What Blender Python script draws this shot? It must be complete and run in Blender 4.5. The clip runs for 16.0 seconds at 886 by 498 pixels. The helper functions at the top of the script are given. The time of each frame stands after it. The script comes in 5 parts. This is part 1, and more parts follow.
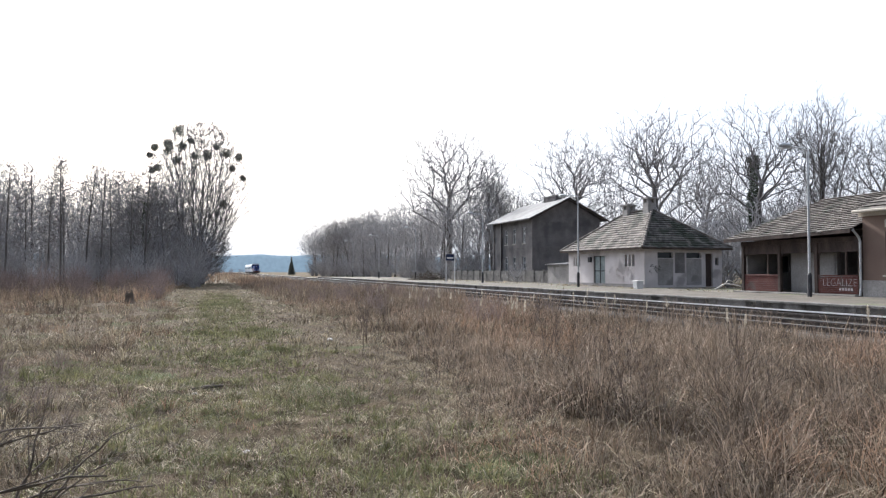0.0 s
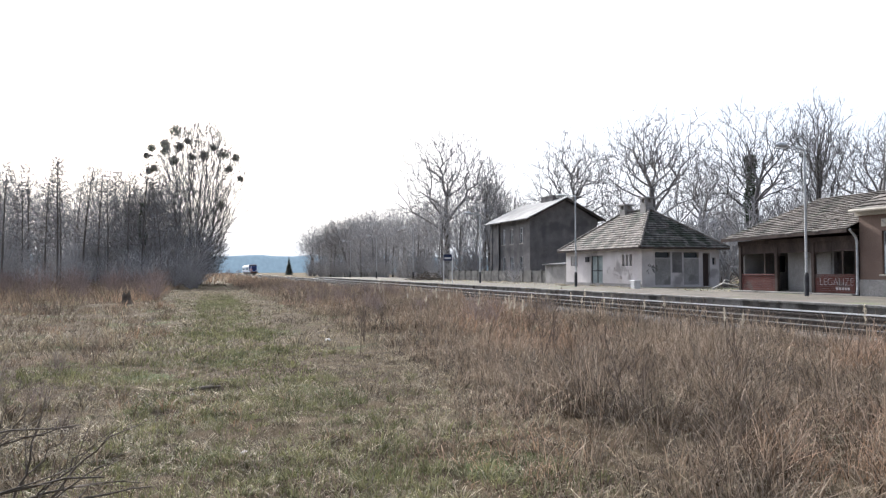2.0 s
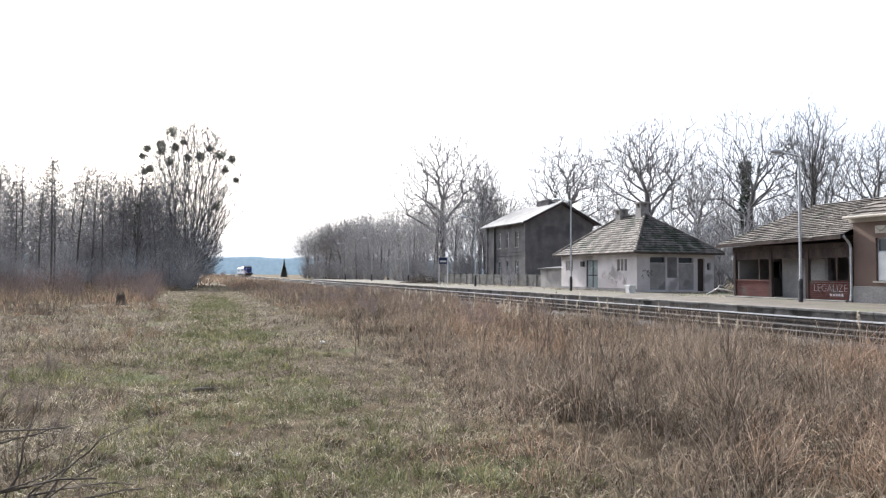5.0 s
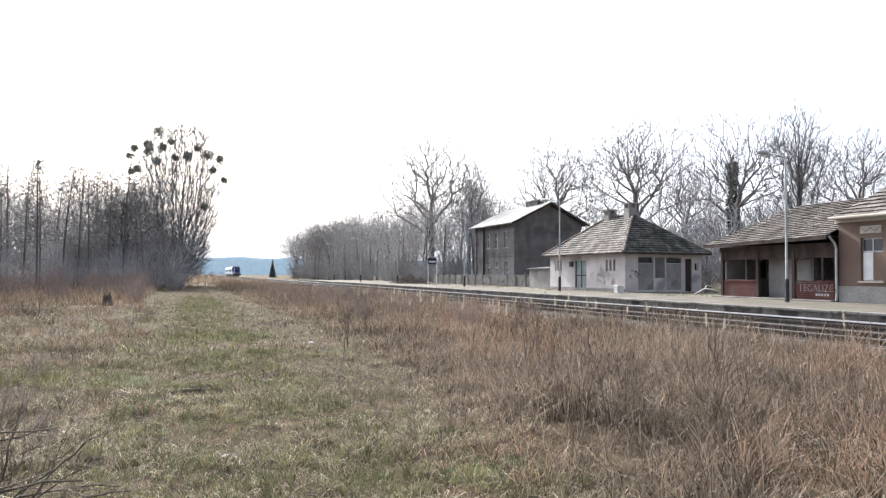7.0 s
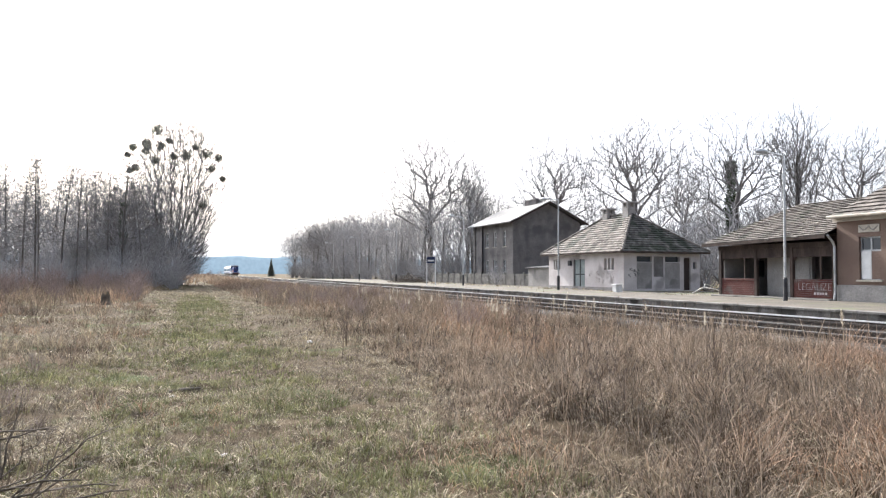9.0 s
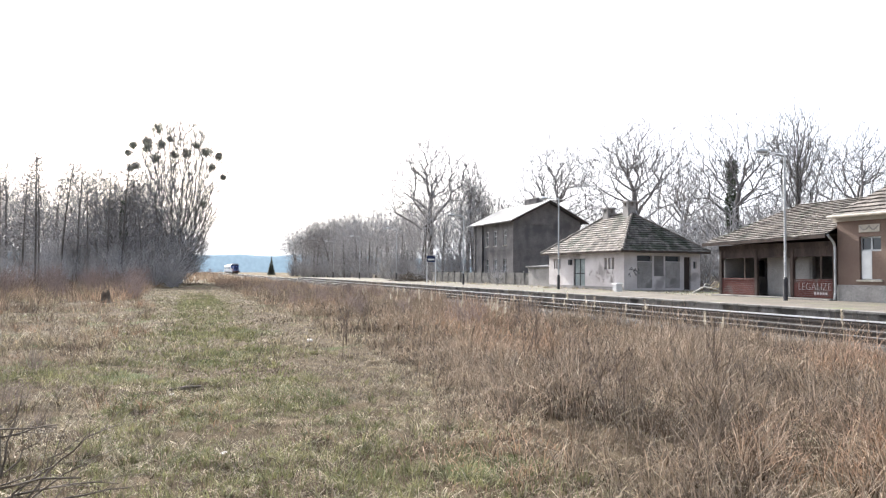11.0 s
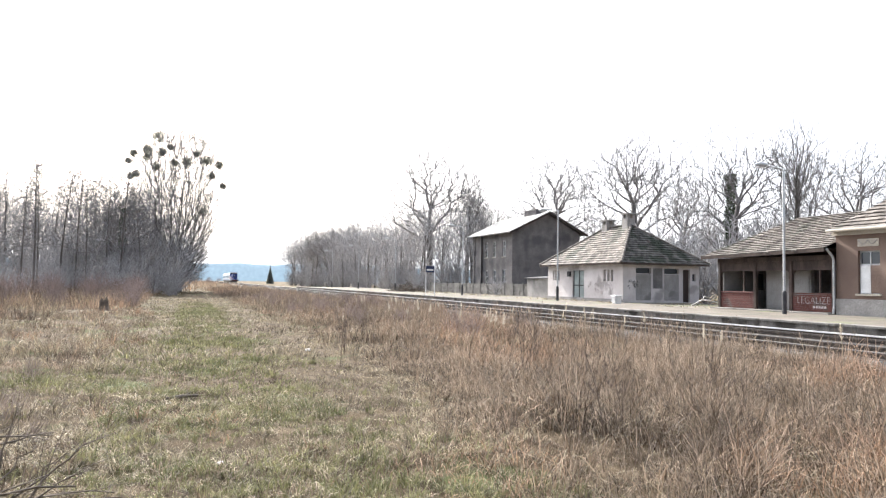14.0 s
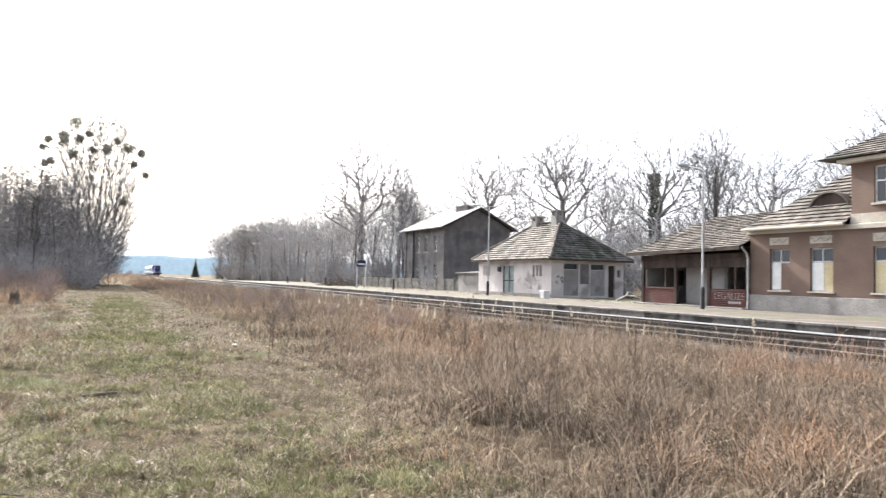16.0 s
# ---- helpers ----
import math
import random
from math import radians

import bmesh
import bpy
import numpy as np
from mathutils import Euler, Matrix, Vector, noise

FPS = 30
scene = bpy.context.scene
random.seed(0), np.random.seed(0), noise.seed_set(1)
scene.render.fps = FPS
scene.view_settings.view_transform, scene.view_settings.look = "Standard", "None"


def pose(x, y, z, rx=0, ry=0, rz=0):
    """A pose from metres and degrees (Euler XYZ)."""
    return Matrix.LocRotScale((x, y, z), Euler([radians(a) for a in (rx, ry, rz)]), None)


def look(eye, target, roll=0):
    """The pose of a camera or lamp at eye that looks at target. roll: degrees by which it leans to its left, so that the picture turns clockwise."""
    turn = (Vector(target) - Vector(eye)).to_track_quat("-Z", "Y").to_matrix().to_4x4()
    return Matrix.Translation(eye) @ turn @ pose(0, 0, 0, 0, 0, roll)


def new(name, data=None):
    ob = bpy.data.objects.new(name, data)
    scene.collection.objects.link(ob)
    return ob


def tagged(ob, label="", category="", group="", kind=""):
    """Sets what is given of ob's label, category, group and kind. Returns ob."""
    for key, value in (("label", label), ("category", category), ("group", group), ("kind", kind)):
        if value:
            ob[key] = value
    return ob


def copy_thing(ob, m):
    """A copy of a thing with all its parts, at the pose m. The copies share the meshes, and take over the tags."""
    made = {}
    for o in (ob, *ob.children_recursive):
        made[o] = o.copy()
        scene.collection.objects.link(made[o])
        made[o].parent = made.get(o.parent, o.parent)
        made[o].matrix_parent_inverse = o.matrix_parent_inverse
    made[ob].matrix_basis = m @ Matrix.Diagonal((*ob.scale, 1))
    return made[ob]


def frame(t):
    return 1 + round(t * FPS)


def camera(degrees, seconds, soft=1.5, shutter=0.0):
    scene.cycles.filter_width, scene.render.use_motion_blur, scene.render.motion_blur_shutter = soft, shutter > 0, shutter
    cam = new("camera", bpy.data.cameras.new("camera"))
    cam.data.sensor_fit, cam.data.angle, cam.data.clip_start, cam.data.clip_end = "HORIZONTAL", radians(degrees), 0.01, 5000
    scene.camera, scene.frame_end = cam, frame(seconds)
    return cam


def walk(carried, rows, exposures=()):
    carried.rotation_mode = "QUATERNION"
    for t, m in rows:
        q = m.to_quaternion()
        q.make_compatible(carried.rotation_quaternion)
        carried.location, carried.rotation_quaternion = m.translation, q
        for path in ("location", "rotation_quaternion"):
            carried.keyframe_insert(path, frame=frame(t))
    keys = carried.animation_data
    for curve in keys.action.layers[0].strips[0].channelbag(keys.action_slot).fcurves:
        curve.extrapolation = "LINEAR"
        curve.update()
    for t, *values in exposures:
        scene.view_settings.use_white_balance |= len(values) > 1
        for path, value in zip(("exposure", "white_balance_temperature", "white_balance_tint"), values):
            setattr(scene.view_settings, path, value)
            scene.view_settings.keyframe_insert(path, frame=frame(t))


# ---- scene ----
# ---- the camera: it stands in one place and turns ----
EYE = Vector((0.0, 0.0, 1.6))
cam = camera(65.2, 16.0, 1.25, 0.4)
TURNS = [  # seconds, degrees to the right of the line of the rails, tilt up, roll
    (0.0, 18.685, 1.804, -0.0),
    (0.5, 18.704, 1.838, -0.007),
    (1.0, 18.782, 1.876, -0.196),
    (1.5, 18.702, 2.107, -0.143),
    (2.0, 18.886, 1.816, -0.121),
    (2.5, 18.791, 1.625, -0.097),
    (3.0, 18.921, 1.493, -0.122),
    (3.5, 18.808, 1.659, -0.015),
    (4.0, 19.039, 1.934, 0.2),
    (6.5, 19.712, 2.124, 0.272),
    (7.0, 20.162, 2.111, 0.309),
    (7.5, 20.15, 2.022, 0.208),
    (8.0, 19.991, 2.1, 0.243),
    (8.5, 20.168, 2.017, 0.239),
    (9.0, 20.271, 2.024, 0.288),
    (11.5, 20.274, 1.927, 0.475),
    (12.0, 20.761, 2.088, 0.524),
    (12.5, 20.096, 1.937, 0.952),
    (13.0, 19.784, 1.975, 1.032),
    (13.5, 19.823, 2.404, 1.018),
    (14.0, 20.311, 2.801, 0.931),
    (14.5, 20.757, 2.844, 0.997),
    (15.0, 21.227, 2.647, 0.987),
    (15.5, 22.407, 2.693, 1.307),
    (16.0, 25.972, 2.463, 1.26),
]


def turn(yaw, tilt, roll):
    a, b = radians(yaw), radians(tilt)
    return look(EYE, EYE + Vector((math.sin(a) * math.cos(b), math.cos(a) * math.cos(b), math.sin(b))), roll)


walk(cam, [(t, turn(y, p, r)) for t, y, p, r in TURNS],
     exposures=[(0.0, 0.77, 5750, 10), (2.0, 0.89, 5780, 10), (4.0, 0.99, 5800, 10), (7.0, 1.17, 5900, 10), (9.0, 1.29, 5950, 10), (12.5, 1.55, 6030, 10), (14.5, 1.62, 6080, 10), (16.0, 1.58, 6130, 10)])

# ---- light: a low hazy sun ahead, a milky sky ----
SUN_AZ, SUN_EL = radians(-6), radians(32)
SUN_DIR = Vector((math.sin(SUN_AZ) * math.cos(SUN_EL), math.cos(SUN_AZ) * math.cos(SUN_EL), math.sin(SUN_EL)))
world = bpy.data.worlds.new("world")
scene.world = world
world.use_nodes = True
wn = world.node_tree
sky = wn.nodes.new("ShaderNodeTexSky")
sky.sky_type, sky.sun_disc = "NISHITA", False
sky.sun_elevation, sky.sun_rotation = SUN_EL, SUN_AZ
sky.air_density, sky.dust_density, sky.ozone_density = 1.0, 8.0, 1.0
# thin high cloud whitens the sky; it scatters the sun forward, so it is brightest round the sun and fades away from it
way = wn.nodes.new("ShaderNodeTexCoord")
towards = wn.nodes.new("ShaderNodeVectorMath")
towards.operation = "DOT_PRODUCT"
towards.inputs[1].default_value = SUN_DIR
wn.links.new(way.outputs["Generated"], towards.inputs[0])
veil = wn.nodes.new("ShaderNodeMapRange")
veil.interpolation_type = "SMOOTHSTEP"
for k, v in ((1, -0.3), (2, 0.8), (3, 0.22), (4, 1.0)):
    veil.inputs[k].default_value = v
wn.links.new(towards.outputs["Value"], veil.inputs[0])
cloud = wn.nodes.new("ShaderNodeVectorMath")
cloud.operation = "SCALE"
cloud.inputs[0].default_value = (10.4, 10.6, 11.0)
wn.links.new(veil.outputs[0], cloud.inputs["Scale"])
haze = wn.nodes.new("ShaderNodeMix")
haze.data_type = "RGBA"
haze.inputs[0].default_value = 0.5
wn.links.new(sky.outputs[0], haze.inputs[6])
wn.links.new(cloud.outputs[0], haze.inputs[7])
wn.links.new(haze.outputs[2], wn.nodes["Background"].inputs[0])
wn.nodes["Background"].inputs[1].default_value = 0.105
sun = new("sun", bpy.data.lights.new("sun", "SUN"))
sun.data.energy, sun.data.angle, sun.data.color = 5.0, radians(2.5), (1.0, 0.92, 0.82)
sun.matrix_world = look((0, 0, 50), Vector((0, 0, 50)) - SUN_DIR)


# ---- materials ----
def material(name, low, high, scale=3.0, fine=60.0, rough=0.85, bump=0.3, island=0.0, spread=0.0, translucent=0.0, metal=0.0, patch=None, patch_scale=0.7, patch_at=0.55, stretch=(1, 1, 1), bump_d=0.02):
    """Two scales of variation, stains in a third colour, a fine relief."""
    m = bpy.data.materials.new(name)
    m.use_nodes = True
    nt = m.node_tree
    n, l = nt.nodes, nt.links
    b = n["Principled BSDF"]
    co = n.new("ShaderNodeTexCoord")
    mp = n.new("ShaderNodeMapping")
    mp.inputs["Scale"].default_value = stretch
    l.new(co.outputs["Object"], mp.inputs[0])

    def noise_at(s, detail=4):
        t = n.new("ShaderNodeTexNoise")
        t.inputs["Scale"].default_value, t.inputs["Detail"].default_value = s, detail
        l.new(mp.outputs[0], t.inputs["Vector"])
        return t.outputs[0]

    def mix(kind, fac, a, c):
        x = n.new("ShaderNodeMix")
        x.data_type, x.blend_type = "RGBA", kind
        for s, v in ((x.inputs[0], fac), (x.inputs[6], a), (x.inputs[7], c)):
            if hasattr(v, "is_linked"):
                l.new(v, s)
            else:
                s.default_value = v if isinstance(v, float) else (*v, 1)
        return x.outputs[2]

    def ramp(v, a, c):
        r = n.new("ShaderNodeMapRange")
        r.inputs[1].default_value, r.inputs[2].default_value = a, c
        l.new(v, r.inputs[0])
        return r.outputs[0]

    col = mix("MIX", ramp(noise_at(scale), 0.35, 0.65), low, high)
    grain = noise_at(fine, 6)
    col = mix("OVERLAY", 0.55, col, mix("MIX", ramp(grain, 0.3, 0.7), (0.25, 0.25, 0.25), (0.75, 0.75, 0.75)))
    if patch:
        col = mix("MIX", ramp(noise_at(patch_scale, 8), patch_at, patch_at + 0.08), col, patch)
    if island or spread:
        if island:
            r = n.new("ShaderNodeNewGeometry").outputs["Random Per Island"]
            amount = island
        else:
            r = n.new("ShaderNodeObjectInfo").outputs["Random"]
            amount = spread
        col = mix("MULTIPLY", 1.0, col, mix("MIX", r, (1 - amount,) * 3, (1 + amount * 0.6,) * 3))
    l.new(col, b.inputs["Base Color"])
    b.inputs["Roughness"].default_value, b.inputs["Metallic"].default_value = rough, metal
    b.inputs["Specular IOR Level"].default_value = 0.3
    if bump:
        bp = n.new("ShaderNodeBump")
        bp.inputs["Strength"].default_value, bp.inputs["Distance"].default_value = bump, bump_d
        l.new(grain, bp.inputs["Height"])
        l.new(bp.outputs[0], b.inputs["Normal"])
    if translucent:
        t = n.new("ShaderNodeBsdfTranslucent")
        l.new(col, t.inputs[0])
        x = n.new("ShaderNodeMixShader")
        x.inputs[0].default_value = translucent
        l.new(b.outputs[0], x.inputs[1])
        l.new(t.outputs[0], x.inputs[2])
        l.new(x.outputs[0], n["Material Output"].inputs[0])
    return m


M = dict(
    soil=material("soil", (0.06, 0.045, 0.030), (0.135, 0.105, 0.068), 2.6, 60, 0.95, 1.0, patch=(0.085, 0.095, 0.042), patch_scale=0.6, patch_at=0.56, bump_d=0.05),
    ballast=material("ballast", (0.03, 0.028, 0.026), (0.07, 0.065, 0.06), 4, 30, 0.95, 1.0, bump_d=0.05),
    dullrail=material("dull_rail", (0.15, 0.147, 0.143), (0.23, 0.222, 0.215), 2, 30, 0.55, 0.05, metal=0.5),
    dry=material("dry_grass", (0.13, 0.103, 0.078), (0.31, 0.24, 0.175), 0.6, 4, 0.8, 0, island=0.75, translucent=0.2, patch=(0.34, 0.215, 0.135), patch_scale=0.2, patch_at=0.52),
    hay=material("pale_hay", (0.24, 0.18, 0.13), (0.40, 0.315, 0.23), 0.45, 4, 0.8, 0, island=0.6, translucent=0.2, patch=(0.41, 0.285, 0.205), patch_scale=0.17, patch_at=0.53),
    straw=material("straw", (0.27, 0.23, 0.155), (0.42, 0.36, 0.25), 0.7, 4, 0.8, 0, island=0.75, translucent=0.15),
    green=material("green_grass", (0.15, 0.157, 0.07), (0.265, 0.255, 0.13), 0.9, 5, 0.75, 0, island=0.6, translucent=0.2),
    # darkest grass tone; under the tall stalks it paints in their shade
    dark_grass=material("rotten_grass", (0.05, 0.037, 0.026), (0.115, 0.08, 0.052), 0.8, 6, 0.9, 0, island=0.5),
    weed=material("weed_stalk", (0.12, 0.09, 0.07), (0.22, 0.17, 0.135), 0.4, 5, 0.9, 0, island=0.4),
    plume=material("reed_plume", (0.45, 0.40, 0.32), (0.58, 0.53, 0.44), 3, 30, 0.9, 0, island=0.2, translucent=0.4),
    bark=material("bark", (0.13, 0.118, 0.11), (0.21, 0.195, 0.185), 1.2, 14, 0.95, 0.6, stretch=(1, 1, 0.3), spread=0.2),
    twig=material("twig_bark", (0.19, 0.18, 0.177), (0.28, 0.267, 0.262), 0.5, 8, 0.95, 0, spread=0.2),
    # paler than twig_bark: haze over the woods is painted into the tone
    scrub=material("hazed_scrub_bark", (0.33, 0.32, 0.32), (0.45, 0.435, 0.43), 0.5, 8, 0.95, 0, spread=0.2),
    evergreen=material("evergreen_leaf", (0.06, 0.08, 0.055), (0.10, 0.125, 0.08), 1.5, 10, 0.7, 0, island=0.4),
    # leaf tone lightened: the haze over mistletoe and spruce is in it
    mistletoe=material("hazed_leaf", (0.22, 0.225, 0.185), (0.31, 0.31, 0.25), 1.5, 10, 0.7, 0, island=0.4, translucent=0.3),
    far=material("hazed_far_wood", (0.10, 0.125, 0.135), (0.13, 0.155, 0.165), 0.02, 0.2, 1.0, 0),
    plaster=material("white_plaster", (0.52, 0.48, 0.47), (0.66, 0.62, 0.61), 0.8, 25, 0.9, 0.25, patch=(0.36, 0.33, 0.32), patch_scale=0.55, patch_at=0.6),
    ochre=material("brown_plaster", (0.16, 0.112, 0.092), (0.215, 0.155, 0.124), 0.7, 25, 0.9, 0.25, patch=(0.32, 0.28, 0.245), patch_scale=0.5, patch_at=0.62),
    cement=material("grey_render", (0.25, 0.24, 0.23), (0.36, 0.34, 0.325), 0.9, 22, 0.92, 0.35, patch=(0.22, 0.21, 0.20), patch_scale=0.8, patch_at=0.6),
    cream=material("cream_stucco", (0.42, 0.38, 0.32), (0.53, 0.485, 0.415), 1.2, 25, 0.9, 0.2),
    # greyed and lightened: haze over the house is in this brick colour
    brick=material("old_brick", (0.15, 0.143, 0.142), (0.22, 0.205, 0.20), 1.0, 12, 0.92, 0.4, patch=(0.125, 0.122, 0.122), patch_scale=0.4, patch_at=0.55),
    tile=material("clay_roof_tile", (0.115, 0.103, 0.092), (0.205, 0.183, 0.163), 1.0, 14, 0.9, 0.4, island=0.45, patch=(0.085, 0.088, 0.072), patch_scale=0.6, patch_at=0.55),
    # darker copy of clay_roof_tile: the slope's shade painted in, plus moss patches
    shaded_mossy=material("shaded_mossy_roof_tile", (0.075, 0.07, 0.064), (0.14, 0.128, 0.115), 1.0, 14, 0.95, 0.4, island=0.45, patch=(0.045, 0.05, 0.038), patch_scale=0.9, patch_at=0.5),
    sheet=material("roof_sheet", (0.11, 0.11, 0.11), (0.17, 0.17, 0.17), 0.6, 10, 0.75, 0.2),
    redwood=material("red_painted_board", (0.085, 0.033, 0.029), (0.13, 0.052, 0.044), 1.5, 30, 0.8, 0.3, patch=(0.10, 0.07, 0.062), patch_scale=1.5, patch_at=0.57),
    timber=material("dark_timber", (0.04, 0.03, 0.026), (0.08, 0.058, 0.05), 2, 30, 0.85, 0.3, stretch=(1, 1, 0.2)),
    door=material("grey_green_door", (0.22, 0.26, 0.26), (0.32, 0.36, 0.35), 1.5, 20, 0.7, 0.2),
    metal=material("galvanised_steel", (0.40, 0.41, 0.42), (0.55, 0.56, 0.57), 2, 20, 0.5, 0.1, metal=0.5),
    darkmetal=material("dark_steel", (0.045, 0.045, 0.05), (0.08, 0.08, 0.085), 2, 20, 0.6, 0.1, metal=0.3),
    rail=material("polished_rail", (0.66, 0.66, 0.66), (0.8, 0.8, 0.8), 2, 30, 0.35, 0.05, metal=0.4),
    rust=material("rusty_steel", (0.04, 0.034, 0.031), (0.07, 0.058, 0.052), 4, 30, 0.85, 0.2),
    sleeper=material("concrete_sleeper", (0.075, 0.072, 0.068), (0.12, 0.115, 0.108), 3, 25, 0.95, 0.3, spread=0.2),
    concrete=material("platform_concrete", (0.135, 0.13, 0.12), (0.21, 0.20, 0.187), 1.5, 25, 0.95, 0.4, spread=0.25, patch=(0.10, 0.095, 0.085), patch_scale=1.2, patch_at=0.56),
    gravel=material("platform_gravel", (0.088, 0.077, 0.062), (0.14, 0.123, 0.10), 0.8, 30, 0.95, 0.5, patch=(0.11, 0.12, 0.065), patch_scale=0.35, patch_at=0.55),
    face=material("face_concrete", (0.12, 0.11, 0.10), (0.21, 0.195, 0.18), 1.5, 25, 0.95, 0.5, spread=0.3, patch=(0.06, 0.056, 0.05), patch_scale=1.0, patch_at=0.54),
    white=material("white_paint", (0.68, 0.68, 0.67), (0.78, 0.78, 0.77), 3, 30, 0.6, 0.05),
    chalk=material("white_spray_paint", (0.42, 0.37, 0.36), (0.55, 0.50, 0.49), 6, 40, 0.9, 0),
    board=material("yellowed_board", (0.50, 0.42, 0.26), (0.60, 0.52, 0.34), 1, 25, 0.7, 0.1),
    blue=material("sign_blue", (0.02, 0.028, 0.07), (0.03, 0.042, 0.10), 2, 20, 0.5, 0),
    locoblue=material("loco_blue", (0.02, 0.045, 0.20), (0.03, 0.07, 0.27), 1, 20, 0.45, 0, patch=(0.05, 0.06, 0.12), patch_scale=1.2, patch_at=0.64),
    orange=material("loco_orange", (0.55, 0.13, 0.03), (0.65, 0.18, 0.05), 1, 20, 0.5, 0),
    coach=material("coach_pale_grey", (0.55, 0.58, 0.62), (0.66, 0.69, 0.72), 0.6, 20, 0.5, 0),
    stick=material("dead_wood", (0.09, 0.075, 0.06), (0.17, 0.14, 0.115), 4, 40, 0.95, 0.4),
    thicket=material("brown_thicket_bark", (0.24, 0.195, 0.18), (0.38, 0.31, 0.285), 0.5, 8, 0.95, 0, spread=0.25),
    stone=material("pale_stone", (0.45, 0.43, 0.40), (0.6, 0.58, 0.55), 8, 40, 0.9, 0.4),
)


def glass(name, colour, rough=0.08):
    m = bpy.data.materials.new(name)
    m.use_nodes = True
    b = m.node_tree.nodes["Principled BSDF"]
    b.inputs["Base Color"].default_value, b.inputs["Roughness"].default_value = (*colour, 1), rough
    b.inputs["Specular IOR Level"].default_value = 0.6
    return m


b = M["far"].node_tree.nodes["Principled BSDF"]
b.inputs["Emission Color"].default_value, b.inputs["Emission Strength"].default_value = (0.36, 0.47, 0.55, 1), 0.42  # blue glow put in for the haze of distant air
M["soil"].node_tree.nodes["Principled BSDF"].inputs["Specular IOR Level"].default_value = 0.05
M["glass"] = glass("dark_window_glass", (0.03, 0.035, 0.04))


# ---- mesh helpers ----
class Shape:
    """Vertices and faces of one mesh, in world metres."""

    def __init__(self):
        self.v, self.f = [], []

    def add(self, verts, faces):
        k = len(self.v)
        self.v += [tuple(p) for p in verts]
        self.f += [tuple(i + k for i in f) for f in faces]
        return self

    def box(self, x0, x1, y0, y1, z0, z1, e=0.0):
        """A box; e cuts its upright and top edges by so many metres."""
        if not e:
            return self.add([(x, y, z) for z in (z0, z1) for x, y in ((x0, y0), (x1, y0), (x1, y1), (x0, y1))],
                            [(3, 2, 1, 0), (4, 5, 6, 7), (0, 1, 5, 4), (1, 2, 6, 5), (2, 3, 7, 6), (3, 0, 4, 7)])
        def ring(q, z):
            return [(x0 + q, y0, z), (x1 - q, y0, z), (x1, y0 + q, z), (x1, y1 - q, z), (x1 - q, y1, z), (x0 + q, y1, z), (x0, y1 - q, z), (x0, y0 + q, z)]
        top = [(x0 + 2 * e, y0 + e, z1), (x1 - 2 * e, y0 + e, z1), (x1 - e, y0 + 2 * e, z1), (x1 - e, y1 - 2 * e, z1), (x1 - 2 * e, y1 - e, z1), (x0 + 2 * e, y1 - e, z1), (x0 + e, y1 - 2 * e, z1), (x0 + e, y0 + 2 * e, z1)]
        side = [(8 * k + i, 8 * k + (i + 1) % 8, 8 * k + 8 + (i + 1) % 8, 8 * k + 8 + i) for k in (0, 1) for i in range(8)]
        return self.add(ring(e, z0) + ring(e, z1 - e) + top, side + [tuple(range(16, 24)), tuple(range(7, -1, -1))])

    def tube(self, points, radii, sides=6, cap=True):
        """A tapered tube along points."""
        pts = [Vector(p) for p in points]
        verts, n = [], len(pts)
        ref = Vector((0.31, 0.52, 0.79))
        for i, p in enumerate(pts):
            d = (pts[min(i + 1, n - 1)] - pts[max(i - 1, 0)]).normalized()
            a = d.cross(ref)
            a = a.normalized() if a.length > 1e-4 else Vector((1, 0, 0))
            b = d.cross(a)
            for k in range(sides):
                w = 2 * math.pi * k / sides
                verts.append(p + (a * math.cos(w) + b * math.sin(w)) * radii[i])
        faces = [(i * sides + k, i * sides + (k + 1) % sides, (i + 1) * sides + (k + 1) % sides, (i + 1) * sides + k) for i in range(n - 1) for k in range(sides)]
        if cap:
            faces += [tuple(range(sides - 1, -1, -1)), tuple(range((n - 1) * sides, n * sides))]
        return self.add(verts, faces)

    def spike(self, a, b, r):
        """A twig that runs out to a point."""
        d = (b - a).normalized()
        p = d.cross(Vector((0.31, 0.52, 0.79))).normalized() * r
        q = d.cross(p)
        return self.add([a + p, a - p * 0.5 + q * 0.87, a - p * 0.5 - q * 0.87, b], [(0, 1, 3), (1, 2, 3), (2, 0, 3)])

    def rod(self, a, b, r, sides=8):
        return self.tube([a, b], [r, r], sides)

    def prism(self, outline, axis, lo, hi):
        """An outline of two coordinates, drawn along the third axis."""
        def p(u, w, k):
            return {"x": (k, u, w), "y": (u, k, w), "z": (u, w, k)}[axis]
        n = len(outline)
        return self.add([p(u, w, k) for k in (lo, hi) for u, w in outline],
                        [tuple(range(n - 1, -1, -1)), tuple(range(n, 2 * n))] + [(i, (i + 1) % n, n + (i + 1) % n, n + i) for i in range(n)])

    def wall(self, axis, u0, u1, z0, z1, w0, w1, holes=()):
        """A wall along u (x or y) between z0 and z1, from w0 to w1 thick, with holes (u0, u1, z0, z1) through it."""
        us = sorted({u0, u1, *[h[0] for h in holes], *[h[1] for h in holes]})
        zs = sorted({z0, z1, *[h[2] for h in holes], *[h[3] for h in holes]})
        nu, nz = len(us), len(zs)

        def full(i, k):
            if not (0 <= i < nu - 1 and 0 <= k < nz - 1):
                return False
            u, z = (us[i] + us[i + 1]) / 2, (zs[k] + zs[k + 1]) / 2
            return not any(h[0] <= u <= h[1] and h[2] <= z <= h[3] for h in holes)
